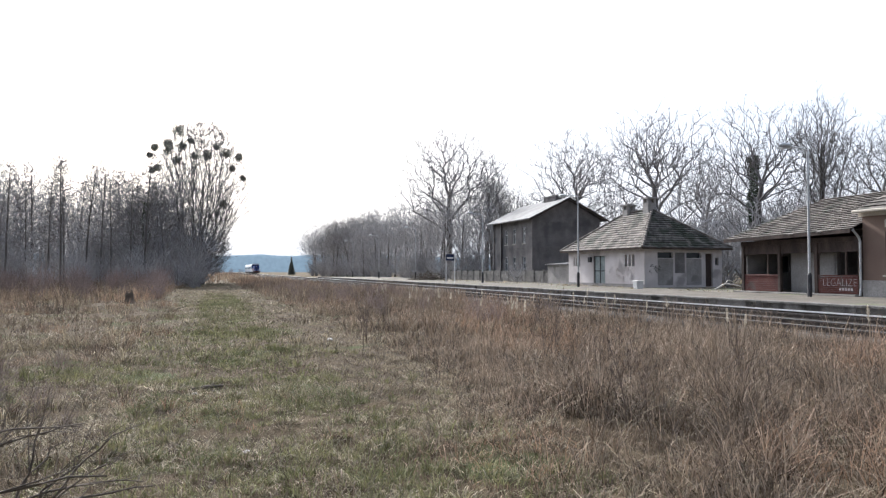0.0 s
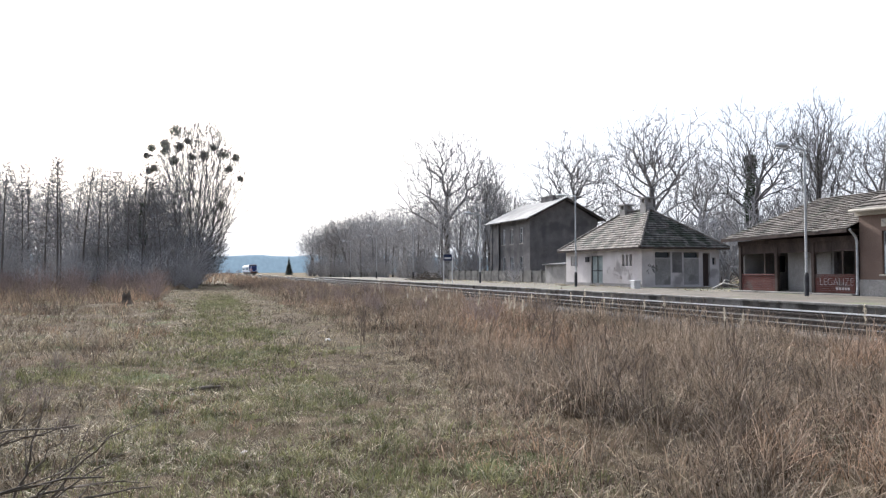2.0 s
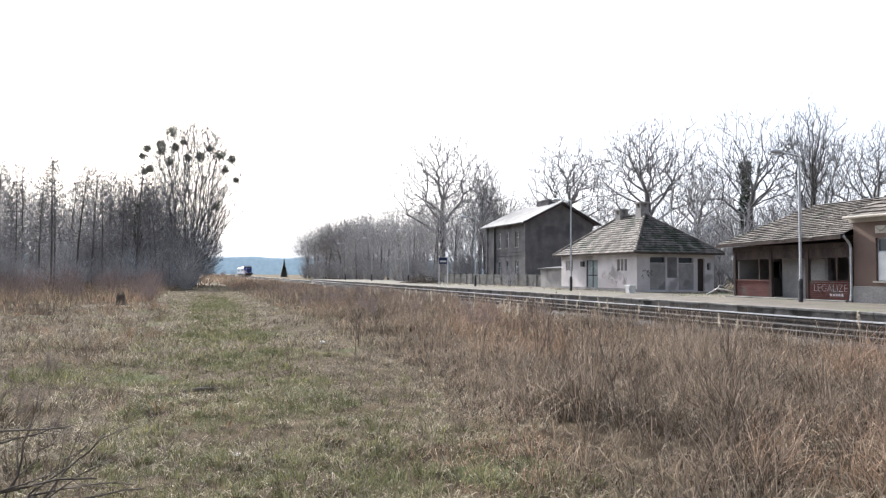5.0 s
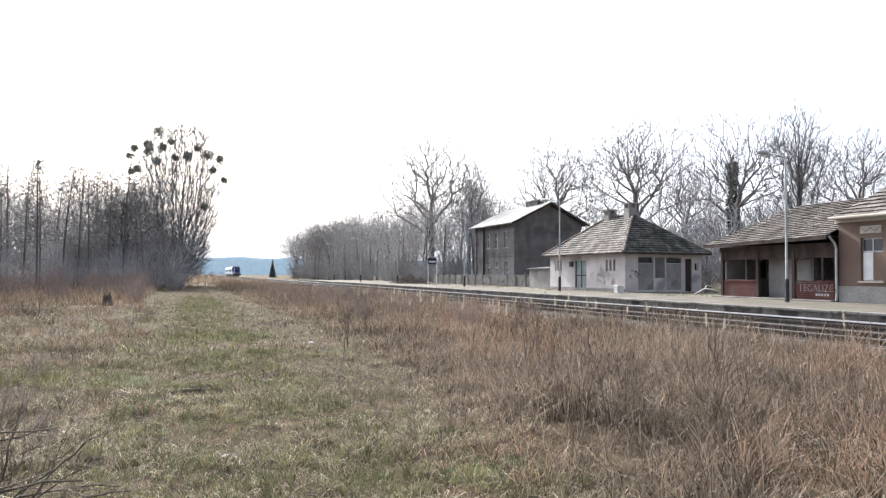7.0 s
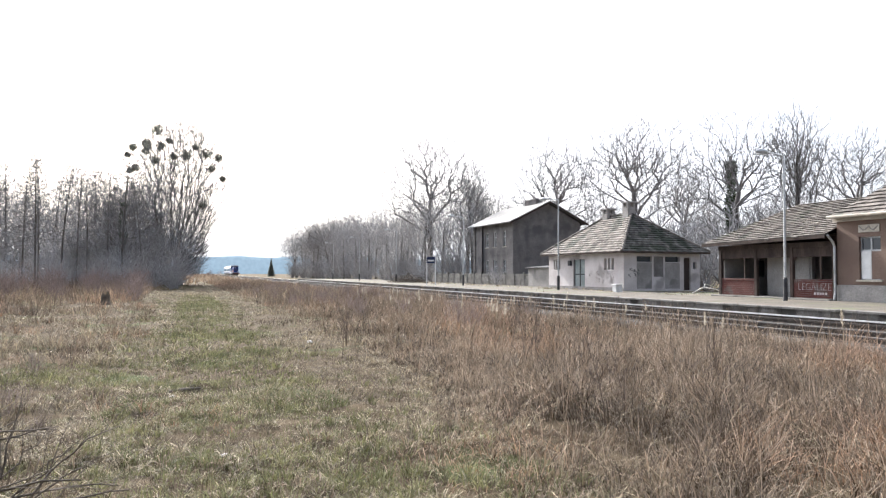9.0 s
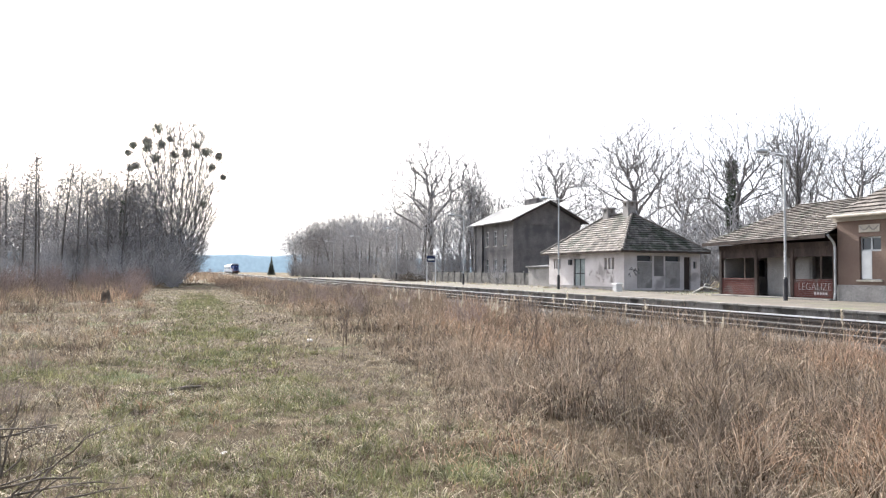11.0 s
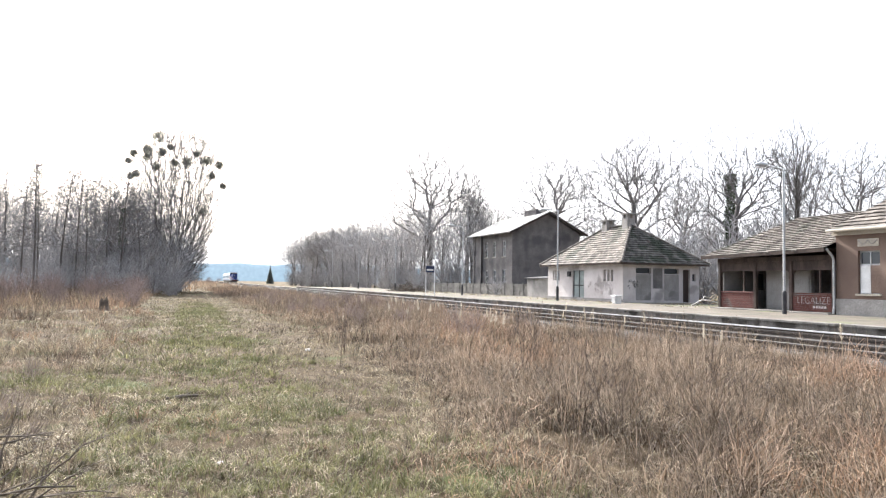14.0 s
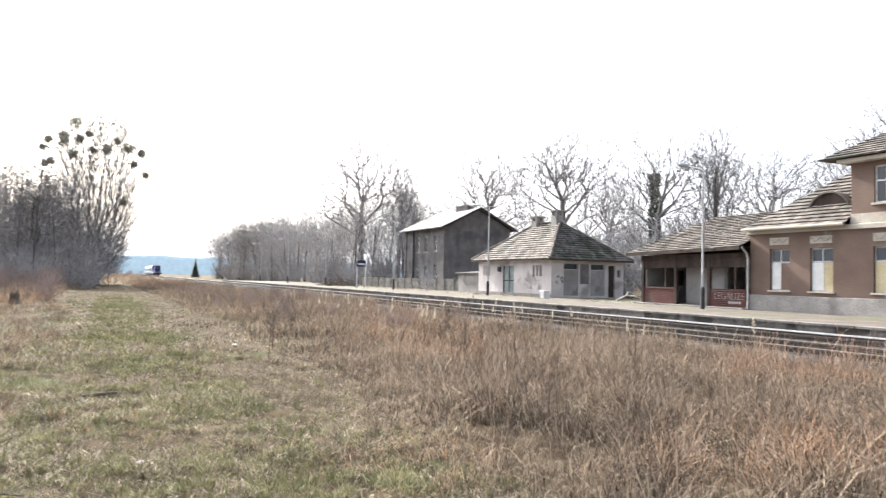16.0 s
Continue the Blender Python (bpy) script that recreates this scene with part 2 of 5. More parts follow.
        verts = [((u, w, z) if axis == "x" else (w, u, z)) for w in (w0, w1) for z in zs for u in us]
        faces, b = [], nu * nz
        for i in range(nu - 1):
            for k in range(nz - 1):
                if full(i, k):
                    a = k * nu + i
                    q = (a, a + 1, a + nu + 1, a + nu)
                    faces += [q, tuple(b + t for t in reversed(q))]
                    for di, dk, s, e in ((0, -1, 0, 1), (1, 0, 1, 2), (0, 1, 2, 3), (-1, 0, 3, 0)):
                        if not full(i + di, k + dk):
                            faces.append((q[e], q[s], b + q[s], b + q[e]))
        self.add(verts, faces)
        return self


ORIGIN = {}


def thing(name, at, label, category, group="", kind=""):
    """An empty at the base of a thing, for its parts."""
    ob = new(name)
    ob.location = at
    ORIGIN[ob] = Vector(at)
    return tagged(ob, label, category, group, kind)


def mesh_of(name, shape, mat, origin, smooth=False):
    me = bpy.data.meshes.new(name)
    me.from_pydata([(x - origin[0], y - origin[1], z - origin[2]) for x, y, z in shape.v], [], shape.f)
    me.materials.append(mat)
    if smooth:
        me.polygons.foreach_set("use_smooth", [True] * len(me.polygons))
    me.update()
    return me


def part(name, shape, mat, parent, label="", smooth=False, kind=""):
    o = ORIGIN[parent]
    ob = new(name, mesh_of(name, shape, mat, o, smooth))
    ob.parent = parent
    ORIGIN[ob] = o
    return tagged(ob, label, kind=kind)


def solid(name, shape, mat, label, category="", kind="", group="", smooth=False):
    """A thing or a piece of the setting that is one mesh; its origin is at its base."""
    v = np.array(shape.v)
    o = ((v[:, 0].min() + v[:, 0].max()) / 2, (v[:, 1].min() + v[:, 1].max()) / 2, v[:, 2].min())
    ob = new(name, mesh_of(name, shape, mat, o, smooth))
    ob.location = o
    ORIGIN[ob] = Vector(o)
    return tagged(ob, label, category, group, kind)


rng = np.random.default_rng(7)


def blades(name, x, y, z, height, width, lean, mat, label, category, heading=None, spread=np.pi):
    """Many bent blades with a pointed tip, one mesh: arrays of roots, heights and widths. lean: how far the tip reaches sideways, in heights."""
    n = len(x)
    a = rng.uniform(0, 2 * np.pi, n)
    b = rng.uniform(-1, 1, n) * spread + (rng.uniform(0, 2 * np.pi, n) if heading is None else heading)
    bend = lean * rng.uniform(0.15, 1.0, n)
    wx, wy = np.cos(a) * width / 2, np.sin(a) * width / 2
    v = np.empty((n, 7, 3), np.float32)
    for k, (f, wide) in enumerate(((0.0, 1.0), (0.4, 0.9), (0.75, 0.6))):
        out, up = height * bend * f ** 1.8, height * (f - 0.32 * np.minimum(bend, 1.4) * f ** 2.2)
        cx, cy = x + np.cos(b) * out, y + np.sin(b) * out
        v[:, 2 * k] = np.stack([cx - wx * wide, cy - wy * wide, z + up], 1)
        v[:, 2 * k + 1] = np.stack([cx + wx * wide, cy + wy * wide, z + up], 1)
    out, up = height * bend, height * (1 - 0.5 * np.minimum(bend, 1.5))
    v[:, 6] = np.stack([x + np.cos(b) * out, y + np.sin(b) * out, z + up], 1)
    k = (np.arange(n, dtype=np.int32) * 7)[:, None]
    loops = (k + np.array([0, 1, 3, 2, 2, 3, 5, 4, 4, 5, 6], np.int32)).ravel()
    me = bpy.data.meshes.new(name)
    me.vertices.add(7 * n)
    me.vertices.foreach_set("co", v.ravel())
    me.loops.add(11 * n)
    me.loops.foreach_set("vertex_index", loops)
    me.polygons.add(3 * n)
    start = (np.arange(n, dtype=np.int32) * 11)[:, None] + np.array([0, 4, 8], np.int32)
    me.polygons.foreach_set("loop_start", start.ravel())
    me.materials.append(mat)
    me.update(calc_edges=True)
    me.validate()
    return tagged(new(name, me), label, category, kind="stuff")


def fbm(x, y, s):
    """Smooth patches over the plan, about -1 to 1."""
    return np.array([noise.noise((a * s, b * s, 0.3)) for a, b in zip(x, y)])

# ---- ground, track bed, platform ----
RAIL_Z, PLAT_Z = 0.26, 0.48
PLAT_X = 19.8


def ground_height(x, y):
    """Low bumps and tussocks of the meadow, level under the track."""
    if x > 11.5 or y < -30 or y > 140:
        return 0.0
    fade = min(1, (11.5 - x) / 2, (140 - y) / 40)
    h = 0.07 * noise.noise((x * 0.5, y * 0.35, 0)) + 0.035 * noise.noise((x * 1.7, y * 1.7, 4))
    if y < 34:
        h += 0.085 * max(0.0, noise.noise((x * 3.3, y * 3.3, 9))) + (0.06 * noise.noise((x * 0.9, y * 0.9, 2)) if x < -1 else 0.0)
    return fade * h


def steps(*spans):
    out = []
    for a, b, d in spans:
        n = max(1, round((b - a) / d))
        out += [a + (b - a) * i / n for i in range(n)]
    return out + [spans[-1][1]]


gx = steps((-3000, -200, 400), (-200, -30, 20), (-30, -6, 1.5), (-6, 5, 0.16), (5, 12, 0.4), (12, 60, 6), (60, 3000, 400))
gy = steps((-3000, -40, 400), (-40, 0, 5), (0, 14, 0.16), (14, 34, 0.5), (34, 60, 1), (60, 140, 5), (140, 400, 40), (400, 3000, 400))
g = Shape()
g.v = [(x, y, ground_height(x, y)) for y in gy for x in gx]
nx = len(gx)
g.f = [(j * nx + i, j * nx + i + 1, (j + 1) * nx + i + 1, (j + 1) * nx + i) for j in range(len(gy) - 1) for i in range(nx - 1)]
ob = new("ground", mesh_of("ground", g, M["soil"], (0, 0, 0), True))
tagged(ob, "brown earth of an overgrown railway meadow", "ground", kind="structure")
ORIGIN[ob] = Vector((0, 0, 0))

s = Shape().prism([(12.2, -0.05), (12.9, 0.10), (19.75, 0.10), (19.79, -0.05)], "y", -60, 700)
bed = solid("track_bed", s, M["ballast"], "dark weathered ballast bed under two tracks", "track bed", "structure")


def railway_track(x, label, worn):
    """Two rails with head, web and foot on sleepers."""
    tr = thing("railway_track", (x, 0, 0.10), label, "railway track", "railway tracks")
    prof = [(-0.07, 0), (0.07, 0), (0.07, 0.015), (0.012, 0.035), (0.012, 0.10), (0.036, 0.115), (0.036, 0.15), (0.028, 0.16), (-0.028, 0.16), (-0.036, 0.15), (-0.036, 0.115), (-0.012, 0.10), (-0.012, 0.035), (-0.07, 0.015)]
    for side, mat in ((0.7525, worn[1]), (-0.7525, worn[0])):
        part("rail", Shape().prism([(x + side + u, 0.10 + w) for u, w in prof], "y", -60, 620), M["rust"], tr, "rusty steel rail")
        deep = {"rail": 0.225, "dullrail": 0.25, "rust": 0.255}[mat]
        part("rail_head", Shape().box(x + side - 0.038, x + side + 0.038, -60, 620, deep, 0.268), M[mat], tr, "worn head of the rail")
    return tr


track_a = railway_track(18.12, "main railway track with a bright worn rail", ("rust", "rail"))
track_b = railway_track(14.66, "second railway track beside the tall grass", ("dullrail", "dullrail"))
sl = mesh_of("sleeper", Shape().box(-1.25, 1.25, -0.13, 0.13, 0, 0.045, 0.02), M["sleeper"], (0, 0, 0))
for tr in (track_a, track_b):
    for i in range(110):
        o = new("sleeper", sl)
        o.parent = tr
        o.location = (0, -8 + i * 0.62, -0.043)

# platform: a core, edge slabs, gravel top
core = solid("platform", Shape().box(PLAT_X + 0.10, 34, -60, 132, -0.1, PLAT_Z - 0.02), M["gravel"], "low railway platform with a gravel surface and concrete edge", "platform", "structure")
for i in range(140):
    y = -6 + i
    d = 0.012 * noise.noise((i * 3.7, 0, 0))
    part("edge_slab", Shape().box(PLAT_X + d, PLAT_X + 0.42, y + 0.012, y + 0.988, PLAT_Z - 0.07, PLAT_Z + 0.005 + d, 0.012), M["concrete"], core)
    part("face_slab", Shape().box(PLAT_X + 0.06 + d, PLAT_X + 0.12, y + 0.008, y + 0.992, 0.06, PLAT_Z - 0.071), M["face"], core)

# ---- buildings ----


def tiles(shape, a, b, c, d, course=0.29, width=0.24, seed=1, lift=0.06):
    """Courses of lapped tiles on the slope a-b (eave) to c-d (top)."""
    r = random.Random(seed)
    a, b, c, d = (Vector(p) for p in (a, b, c, d))
    n = (b - a).cross(d - a)
    if n.length < 1e-6:
        n = (b - a).cross(c - a)
    n.normalize()
    if n.z < 0:
        n = -n
    rows = max(2, round(((c + d) / 2 - (a + b) / 2).length / course))
    for i in range(rows):
        p0, p1 = a.lerp(c, i / rows), b.lerp(d, i / rows)
        q0, q1 = a.lerp(c, min(1, (i + 1.08) / rows)), b.lerp(d, min(1, (i + 1.08) / rows))
        k = max(1, round((p1 - p0).length / width))
        for j in range(k):
            if r.random() < 0.004:
                continue
            u0, u1 = j / k, (j + 0.94) / k
            up = n * (lift + r.uniform(-0.008, 0.012))
            slip = (p0 - q0).normalized() * (r.uniform(0, 0.03) + (0.1 if r.random() < 0.02 else 0))
            e0, e1 = p0.lerp(p1, u0) + slip, p0.lerp(p1, u1) + slip
            t0, t1 = q0.lerp(q1, u0) + n * 0.004, q0.lerp(q1, u1) + n * 0.004
            shape.add([e0, e1, e0 + up, e1 + up, t1, t0], [(0, 1, 3, 2), (2, 3, 4, 5), (0, 2, 5), (1, 4, 3)])
    return shape


def hip_roof(parent, x0, x1, y0, y1, z, ridge_z, ry0, ry1, rx, mat="tile", label="", far_side=True):
    """Boards under the eaves and tiles on all four slopes; the ridge runs along y from ry0 to ry1 at rx."""
    A, B, C, D = (x0, y0, z), (x1, y0, z), (x1, y1, z), (x0, y1, z)
    R0, R1 = (rx, ry0, ridge_z), (rx, ry1, ridge_z)
    deck = Shape().add([A, B, C, D, R0, R1], [(0, 4, 5, 3), (0, 1, 4), (1, 2, 5, 4), (2, 3, 5), (3, 2, 1, 0)])
    roof = part("roof", deck, M["timber"], parent, label)
    for k, (p, q, t, w) in enumerate(((D, A, R1, R0), (A, B, R0, R0), (B, C, R0, R1), (C, D, R1, R1))):
        # the slope turned from the sun gets the tiles with shade painted in
        north = k == 1
        part("tiled_slope", tiles(Shape(), p, q, t, w, seed=11 + k), M["shaded_mossy" if north else mat], roof, "mossy tiles painted darker for the side in shade" if north else "", kind="stuff")
    caps = Shape()
    for p, q in ((A, R0), (B, R0), (C, R1), (D, R1), (R0, R1)):
        p, q = Vector(p), Vector(q)
        k = max(2, round((q - p).length / 0.38))
        for i in range(k):
            caps.tube([p.lerp(q, i / k) + Vector((0, 0, 0.05)), p.lerp(q, (i + 1.05) / k) + Vector((0, 0, 0.03))], [0.12, 0.10], 6)
    part("ridge_tiles", caps, M["tile"], roof, kind="stuff")
    return roof


def window(parent, x, y0, y1, z0, z1, panes, boards=(), frame_mat="white", depth=0.12, bars=(0.68,), sill=True):
    """A window in a wall that faces the track: frame, mullions, panes and boards on some of them."""
    w = part("window", Shape().wall("y", y0, y1, z0, z1, x + depth, x + depth + 0.06, [(y0 + 0.06, y1 - 0.06, z0 + 0.06, z1 - 0.06)]), M[frame_mat], parent, "weathered window in a painted frame")
    s = Shape()
    for i in range(1, panes):
        y = y0 + (y1 - y0) * i / panes
        s.box(x + depth - 0.004, x + depth + 0.056, y - 0.03, y + 0.03, z0 + 0.061, z1 - 0.061)
    part("mullion", s, M[frame_mat], w) if panes > 1 else None
    for b in bars:
        z = z0 + (z1 - z0) * b
        part("transom", Shape().box(x + depth + 0.002, x + depth + 0.058, y0 + 0.061, y1 - 0.061, z - 0.035, z + 0.035), M[frame_mat], w)
    part("pane", Shape().box(x + depth + 0.03, x + depth + 0.04, y0 + 0.05, y1 - 0.05, z0 + 0.05, z1 - 0.05), M["glass"], w, "dark dusty glass")
    for a, b, mat in boards:
        part("window_board", Shape().box(x + depth - 0.03, x + depth - 0.008, y0 + (y1 - y0) * a, y0 + (y1 - y0) * b, z0 + 0.03, z0 + (z1 - z0) * 0.66), M[mat], w, "board nailed over the opening")
    if sill:
        part("window_sill", Shape().box(x - 0.10, x + depth, y0 - 0.08, y1 + 0.08, z0 - 0.08, z0 - 0.003, 0.01), M["cream"], w)
    return w


def hut():
    """The low whitewashed outbuilding with a steep hipped tile roof."""
    x0, x1, y0, y1, z0, z1 = 27.9, 34.3, 40.0, 50.4, 0.40, 3.22
    h = thing("outbuilding", (x0, y0, z0), "small whitewashed station outbuilding with a hipped tile roof", "building")
    fr = [(48.55, 48.85, 1.95, 2.75), (48.95, 49.25, 1.95, 2.75), (49.4, 49.6, 1.95, 2.75), (44.9, 46.55, 0.5, 2.72), (41.15, 41.45, 1.92, 2.72), (41.6, 41.9, 1.92, 2.72), (42.05, 42.35, 1.92, 2.72)]
    part("front_wall", Shape().wall("y", y0, y1, z0, z1, x0, x0 + 0.35, fr), M["plaster"], h, "stained white plaster")
    sd = [(28.95, 30.2, 2.48, 2.86), (31.3, 32.55, 2.48, 2.86), (32.9, 33.5, 0.5, 2.8), (33.72, 34.02, 2.0, 2.5)]
    part("side_wall", Shape().wall("x", x0 + 0.352, x1, z0, z1, y0, y0 + 0.35, sd), M["plaster"], h, "stained white plaster")
    part("back_wall", Shape().wall("x", x0 + 0.352, x1, z0, z1, y1 - 0.35, y1), M["plaster"], h)
    part("rear_wall", Shape().wall("y", y0 + 0.352, y1 - 0.352, z0, z1, x1 - 0.35, x1), M["plaster"], h)
    part("plinth", Shape().box(x0 - 0.04, x0 - 0.002, y0 - 0.04, y1, z0, z0 + 0.28), M["cement"], h)
    d = part("door", Shape().box(x0 + 0.12, x0 + 0.17, 44.95, 46.5, 0.48, 2.68), M["door"], h, "pale grey double door")
    for a, b in ((44.9, 44.98), (45.68, 45.76), (46.47, 46.55)):
        part("door_stile", Shape().box(x0 + 0.08, x0 + 0.118, a, b, 0.48, 2.72), M["darkmetal"], d)
    part("door_rail", Shape().box(x0 + 0.08, x0 + 0.116, 44.99, 46.46, 1.55, 1.63), M["darkmetal"], d)
    for a, b, c, e in fr[:3] + fr[4:]:
        part("window_pane", Shape().box(x0 + 0.2, x0 + 0.22, a - 0.02, b + 0.02, c - 0.02, e + 0.02), M["glass"], h, "dark small window pane")
    for a, b, c, e in sd[:2]:
        part("vent_opening", Shape().box(a - 0.02, b + 0.02, y0 + 0.2, y0 + 0.22, c - 0.02, e + 0.02), M["glass"], h, "dark ventilation slot")
    part("side_door", Shape().box(32.9, 33.5, y0 + 0.15, y0 + 0.2, 0.5, 2.8), M["timber"], h, "dark narrow plank door")
    part("patched_wall", Shape().box(30.35, 31.15, y0 - 0.01, y0 - 0.003, 1.45, 2.86), M["brick"], h, "darker bricked-up opening")
    part("window_pane", Shape().box(33.70, 34.04, y0 + 0.2, y0 + 0.22, 1.98, 2.52), M["glass"], h, "dark small window pane")
    part("painted_panel", Shape().box(28.95, 30.2, y0 - 0.012, y0 - 0.003, 0.62, 2.44), M["cement"], h, "patched grey panel")
    part("painted_panel", Shape().box(31.3, 32.55, y0 - 0.012, y0 - 0.003, 0.62, 2.44), M["cement"], h, "patched grey panel")
    part("junction_box", Shape().box(x0 - 0.16, x0 - 0.003, 46.75, 47.15, 2.25, 2.65, 0.02), M["darkmetal"], h, "dark electrical box")
    r = random.Random(5)
    g = Shape()
    for i in range(26):
        y, z = r.uniform(41.2, 44.3), r.uniform(0.85, 1.75)
        pts = [(x0 - 0.006, y, z)]
        for _ in range(5):
            y, z = y + r.uniform(-0.16, 0.16), z + r.uniform(-0.16, 0.16)
            pts.append((x0 - 0.006, y, min(1.85, max(0.8, z))))
        g.tube(pts, [0.014] * 6, 4)
    part("graffiti", g, M["chalk"], h, "pale scrawled graffiti", kind="stuff")
    g = Shape()
    for i in range(9):
        x, z = r.uniform(28.3, 29.4), r.uniform(1.5, 2.0)
        pts = [(x, y0 - 0.018, z)]
        for _ in range(4):
            x, z = x + r.uniform(-0.2, 0.2), z + r.uniform(-0.2, 0.2)
            pts.append((x, y0 - 0.018, z))
        g.tube(pts, [0.014] * 5, 4)
    part("graffiti", g, M["darkmetal"], h, "dark scrawled graffiti", kind="stuff")
    hip_roof(h, x0 - 0.5, x1 + 0.5, y0 - 0.5, y1 + 0.5, z1 - 0.06, 6.1, 43.6, 46.9, 31.1, label="grey-brown plain tile roof")
    part("fascia", Shape().box(x0 - 0.53, x0 - 0.503, y0 - 0.5, y1 + 0.5, z1 - 0.17, z1 - 0.03), M["timber"], h)
    part("fascia", Shape().box(x0 - 0.5, x1 + 0.5, y0 - 0.53, y0 - 0.503, z1 - 0.17, z1 - 0.03), M["timber"], h)
    for y, z, w in ((43.9, 6.65, 0.34), (46.6, 6.35, 0.34)):
        c = part("chimney", Shape().box(31.1 - w, 31.1 + w, y - w, y + w, 5.5, z), M["cement"], h, "crumbling brick chimney")
        for dx in (-1, 1):
            for dy in (-1, 1):
                part("chimney_pier", Shape().box(31.1 + dx * w - 0.1 - 0.1 * dx, 31.1 + dx * w + 0.1 - 0.1 * dx, y + dy * w - 0.1 - 0.1 * dy, y + dy * w + 0.1 - 0.1 * dy, z, z + 0.3), M["cement"], c)
        part("chimney_cap", Shape().box(31.1 - w - 0.1, 31.1 + w + 0.1, y - w - 0.1, y + w + 0.1, z + 0.3, z + 0.42, 0.02), M["cement"], c)
    return h


hut()


def house():
    """The two-storey brick house with a low gable."""
    x0, x1, y0, y1, z0, z1, zr = 33.8, 42.2, 69.0, 80.2, 0.0, 7.45, 9.7
    xm = (x0 + x1) / 2
    h = thing("brick_house", (x0, y0, z0), "dark brick two-storey railway house with a shallow gable roof", "house")
    cols = [(70.9, 71.75), (73.5, 74.35), (75.8, 76.65)]
    holes = [(a, b, 1.3, 3.2) for a, b in cols] + [(a, b, 4.7, 6.5) for a, b in cols]
    part("front_wall", Shape().wall("y", y0, y1, z0, z1, x0, x0 + 0.4, holes), M["brick"], h, "sooty red-brown brick greyed for distance haze")
    part("gable_wall", Shape().prism([(x0 + 0.402, z0), (x1, z0), (x1, z1), (xm, zr - 0.1), (x0 + 0.402, z1)], "y", y0, y0 + 0.4), M["brick"], h, "dark windowless gable wall")
    part("gable_wall", Shape().prism([(x0 + 0.402, z0), (x1, z0), (x1, z1), (xm, zr - 0.1), (x0 + 0.402, z1)], "y", y1 - 0.4, y1), M["brick"], h)
    part("rear_wall", Shape().box(x1 - 0.4, x1 - 0.002, y0 + 0.402, y1 - 0.402, z0, z1), M["brick"], h)
    for z in (3.75, 4.15, 6.95):
        part("string_course", Shape().box(x0 - 0.06, x0 - 0.002, y0 - 0.06, y1, z, z + 0.13), M["brick"], h)
        part("string_course", Shape().box(x0, x1, y0 - 0.06, y0 - 0.002, z, z + 0.13), M["brick"], h)
    for y in (y0 + 0.25, y1 - 0.25, 77.6):
        part("pilaster", Shape().box(x0 - 0.12, x0 - 0.003, y - 0.25, y + 0.25, z0, z1), M["brick"], h)
    for i, (a, b) in enumerate(cols):
        for c, e in ((1.3, 3.2), (4.7, 6.5)):
            window(h, x0, a, b, c, e, 2, (), "white", 0.1, (0.62,), True)
    for s, (a, b) in enumerate(((x0 - 0.75, xm), (x1 + 0.75, xm))):
        zl = z1 - 0.2
        o = [(a, zl), (b, zr), (b, zr + 0.12), (a, zl + 0.12)]
        part("roof_slope", Shape().prism(o, "y", y0 - 0.7, y1 + 0.7), M["sheet"], h, "pale grey roofing felt")
    part("barge_board", Shape().prism([(x0 - 0.75, z1 - 0.34), (xm, zr - 0.15), (x1 + 0.75, z1 - 0.34), (x1 + 0.75, z1 - 0.2), (xm, zr), (x0 - 0.75, z1 - 0.2)], "y", y0 - 0.73, y0 - 0.703), M["timber"], h)
    part("chimney", Shape().box(37.6, 38.5, 70.9, 73.9, 9.3, 10.2, 0.03), M["brick"], h, "broad low brick chimney stack")
    part("chimney_cap", Shape().box(37.52, 38.58, 70.8, 74.0, 10.2, 10.32, 0.02), M["cement"], h)
    part("downpipe", Shape().rod((x0 - 0.18, 77.3, 0.1), (x0 - 0.18, 77.3, 7.3), 0.07), M["darkmetal"], h)
    return h


house()


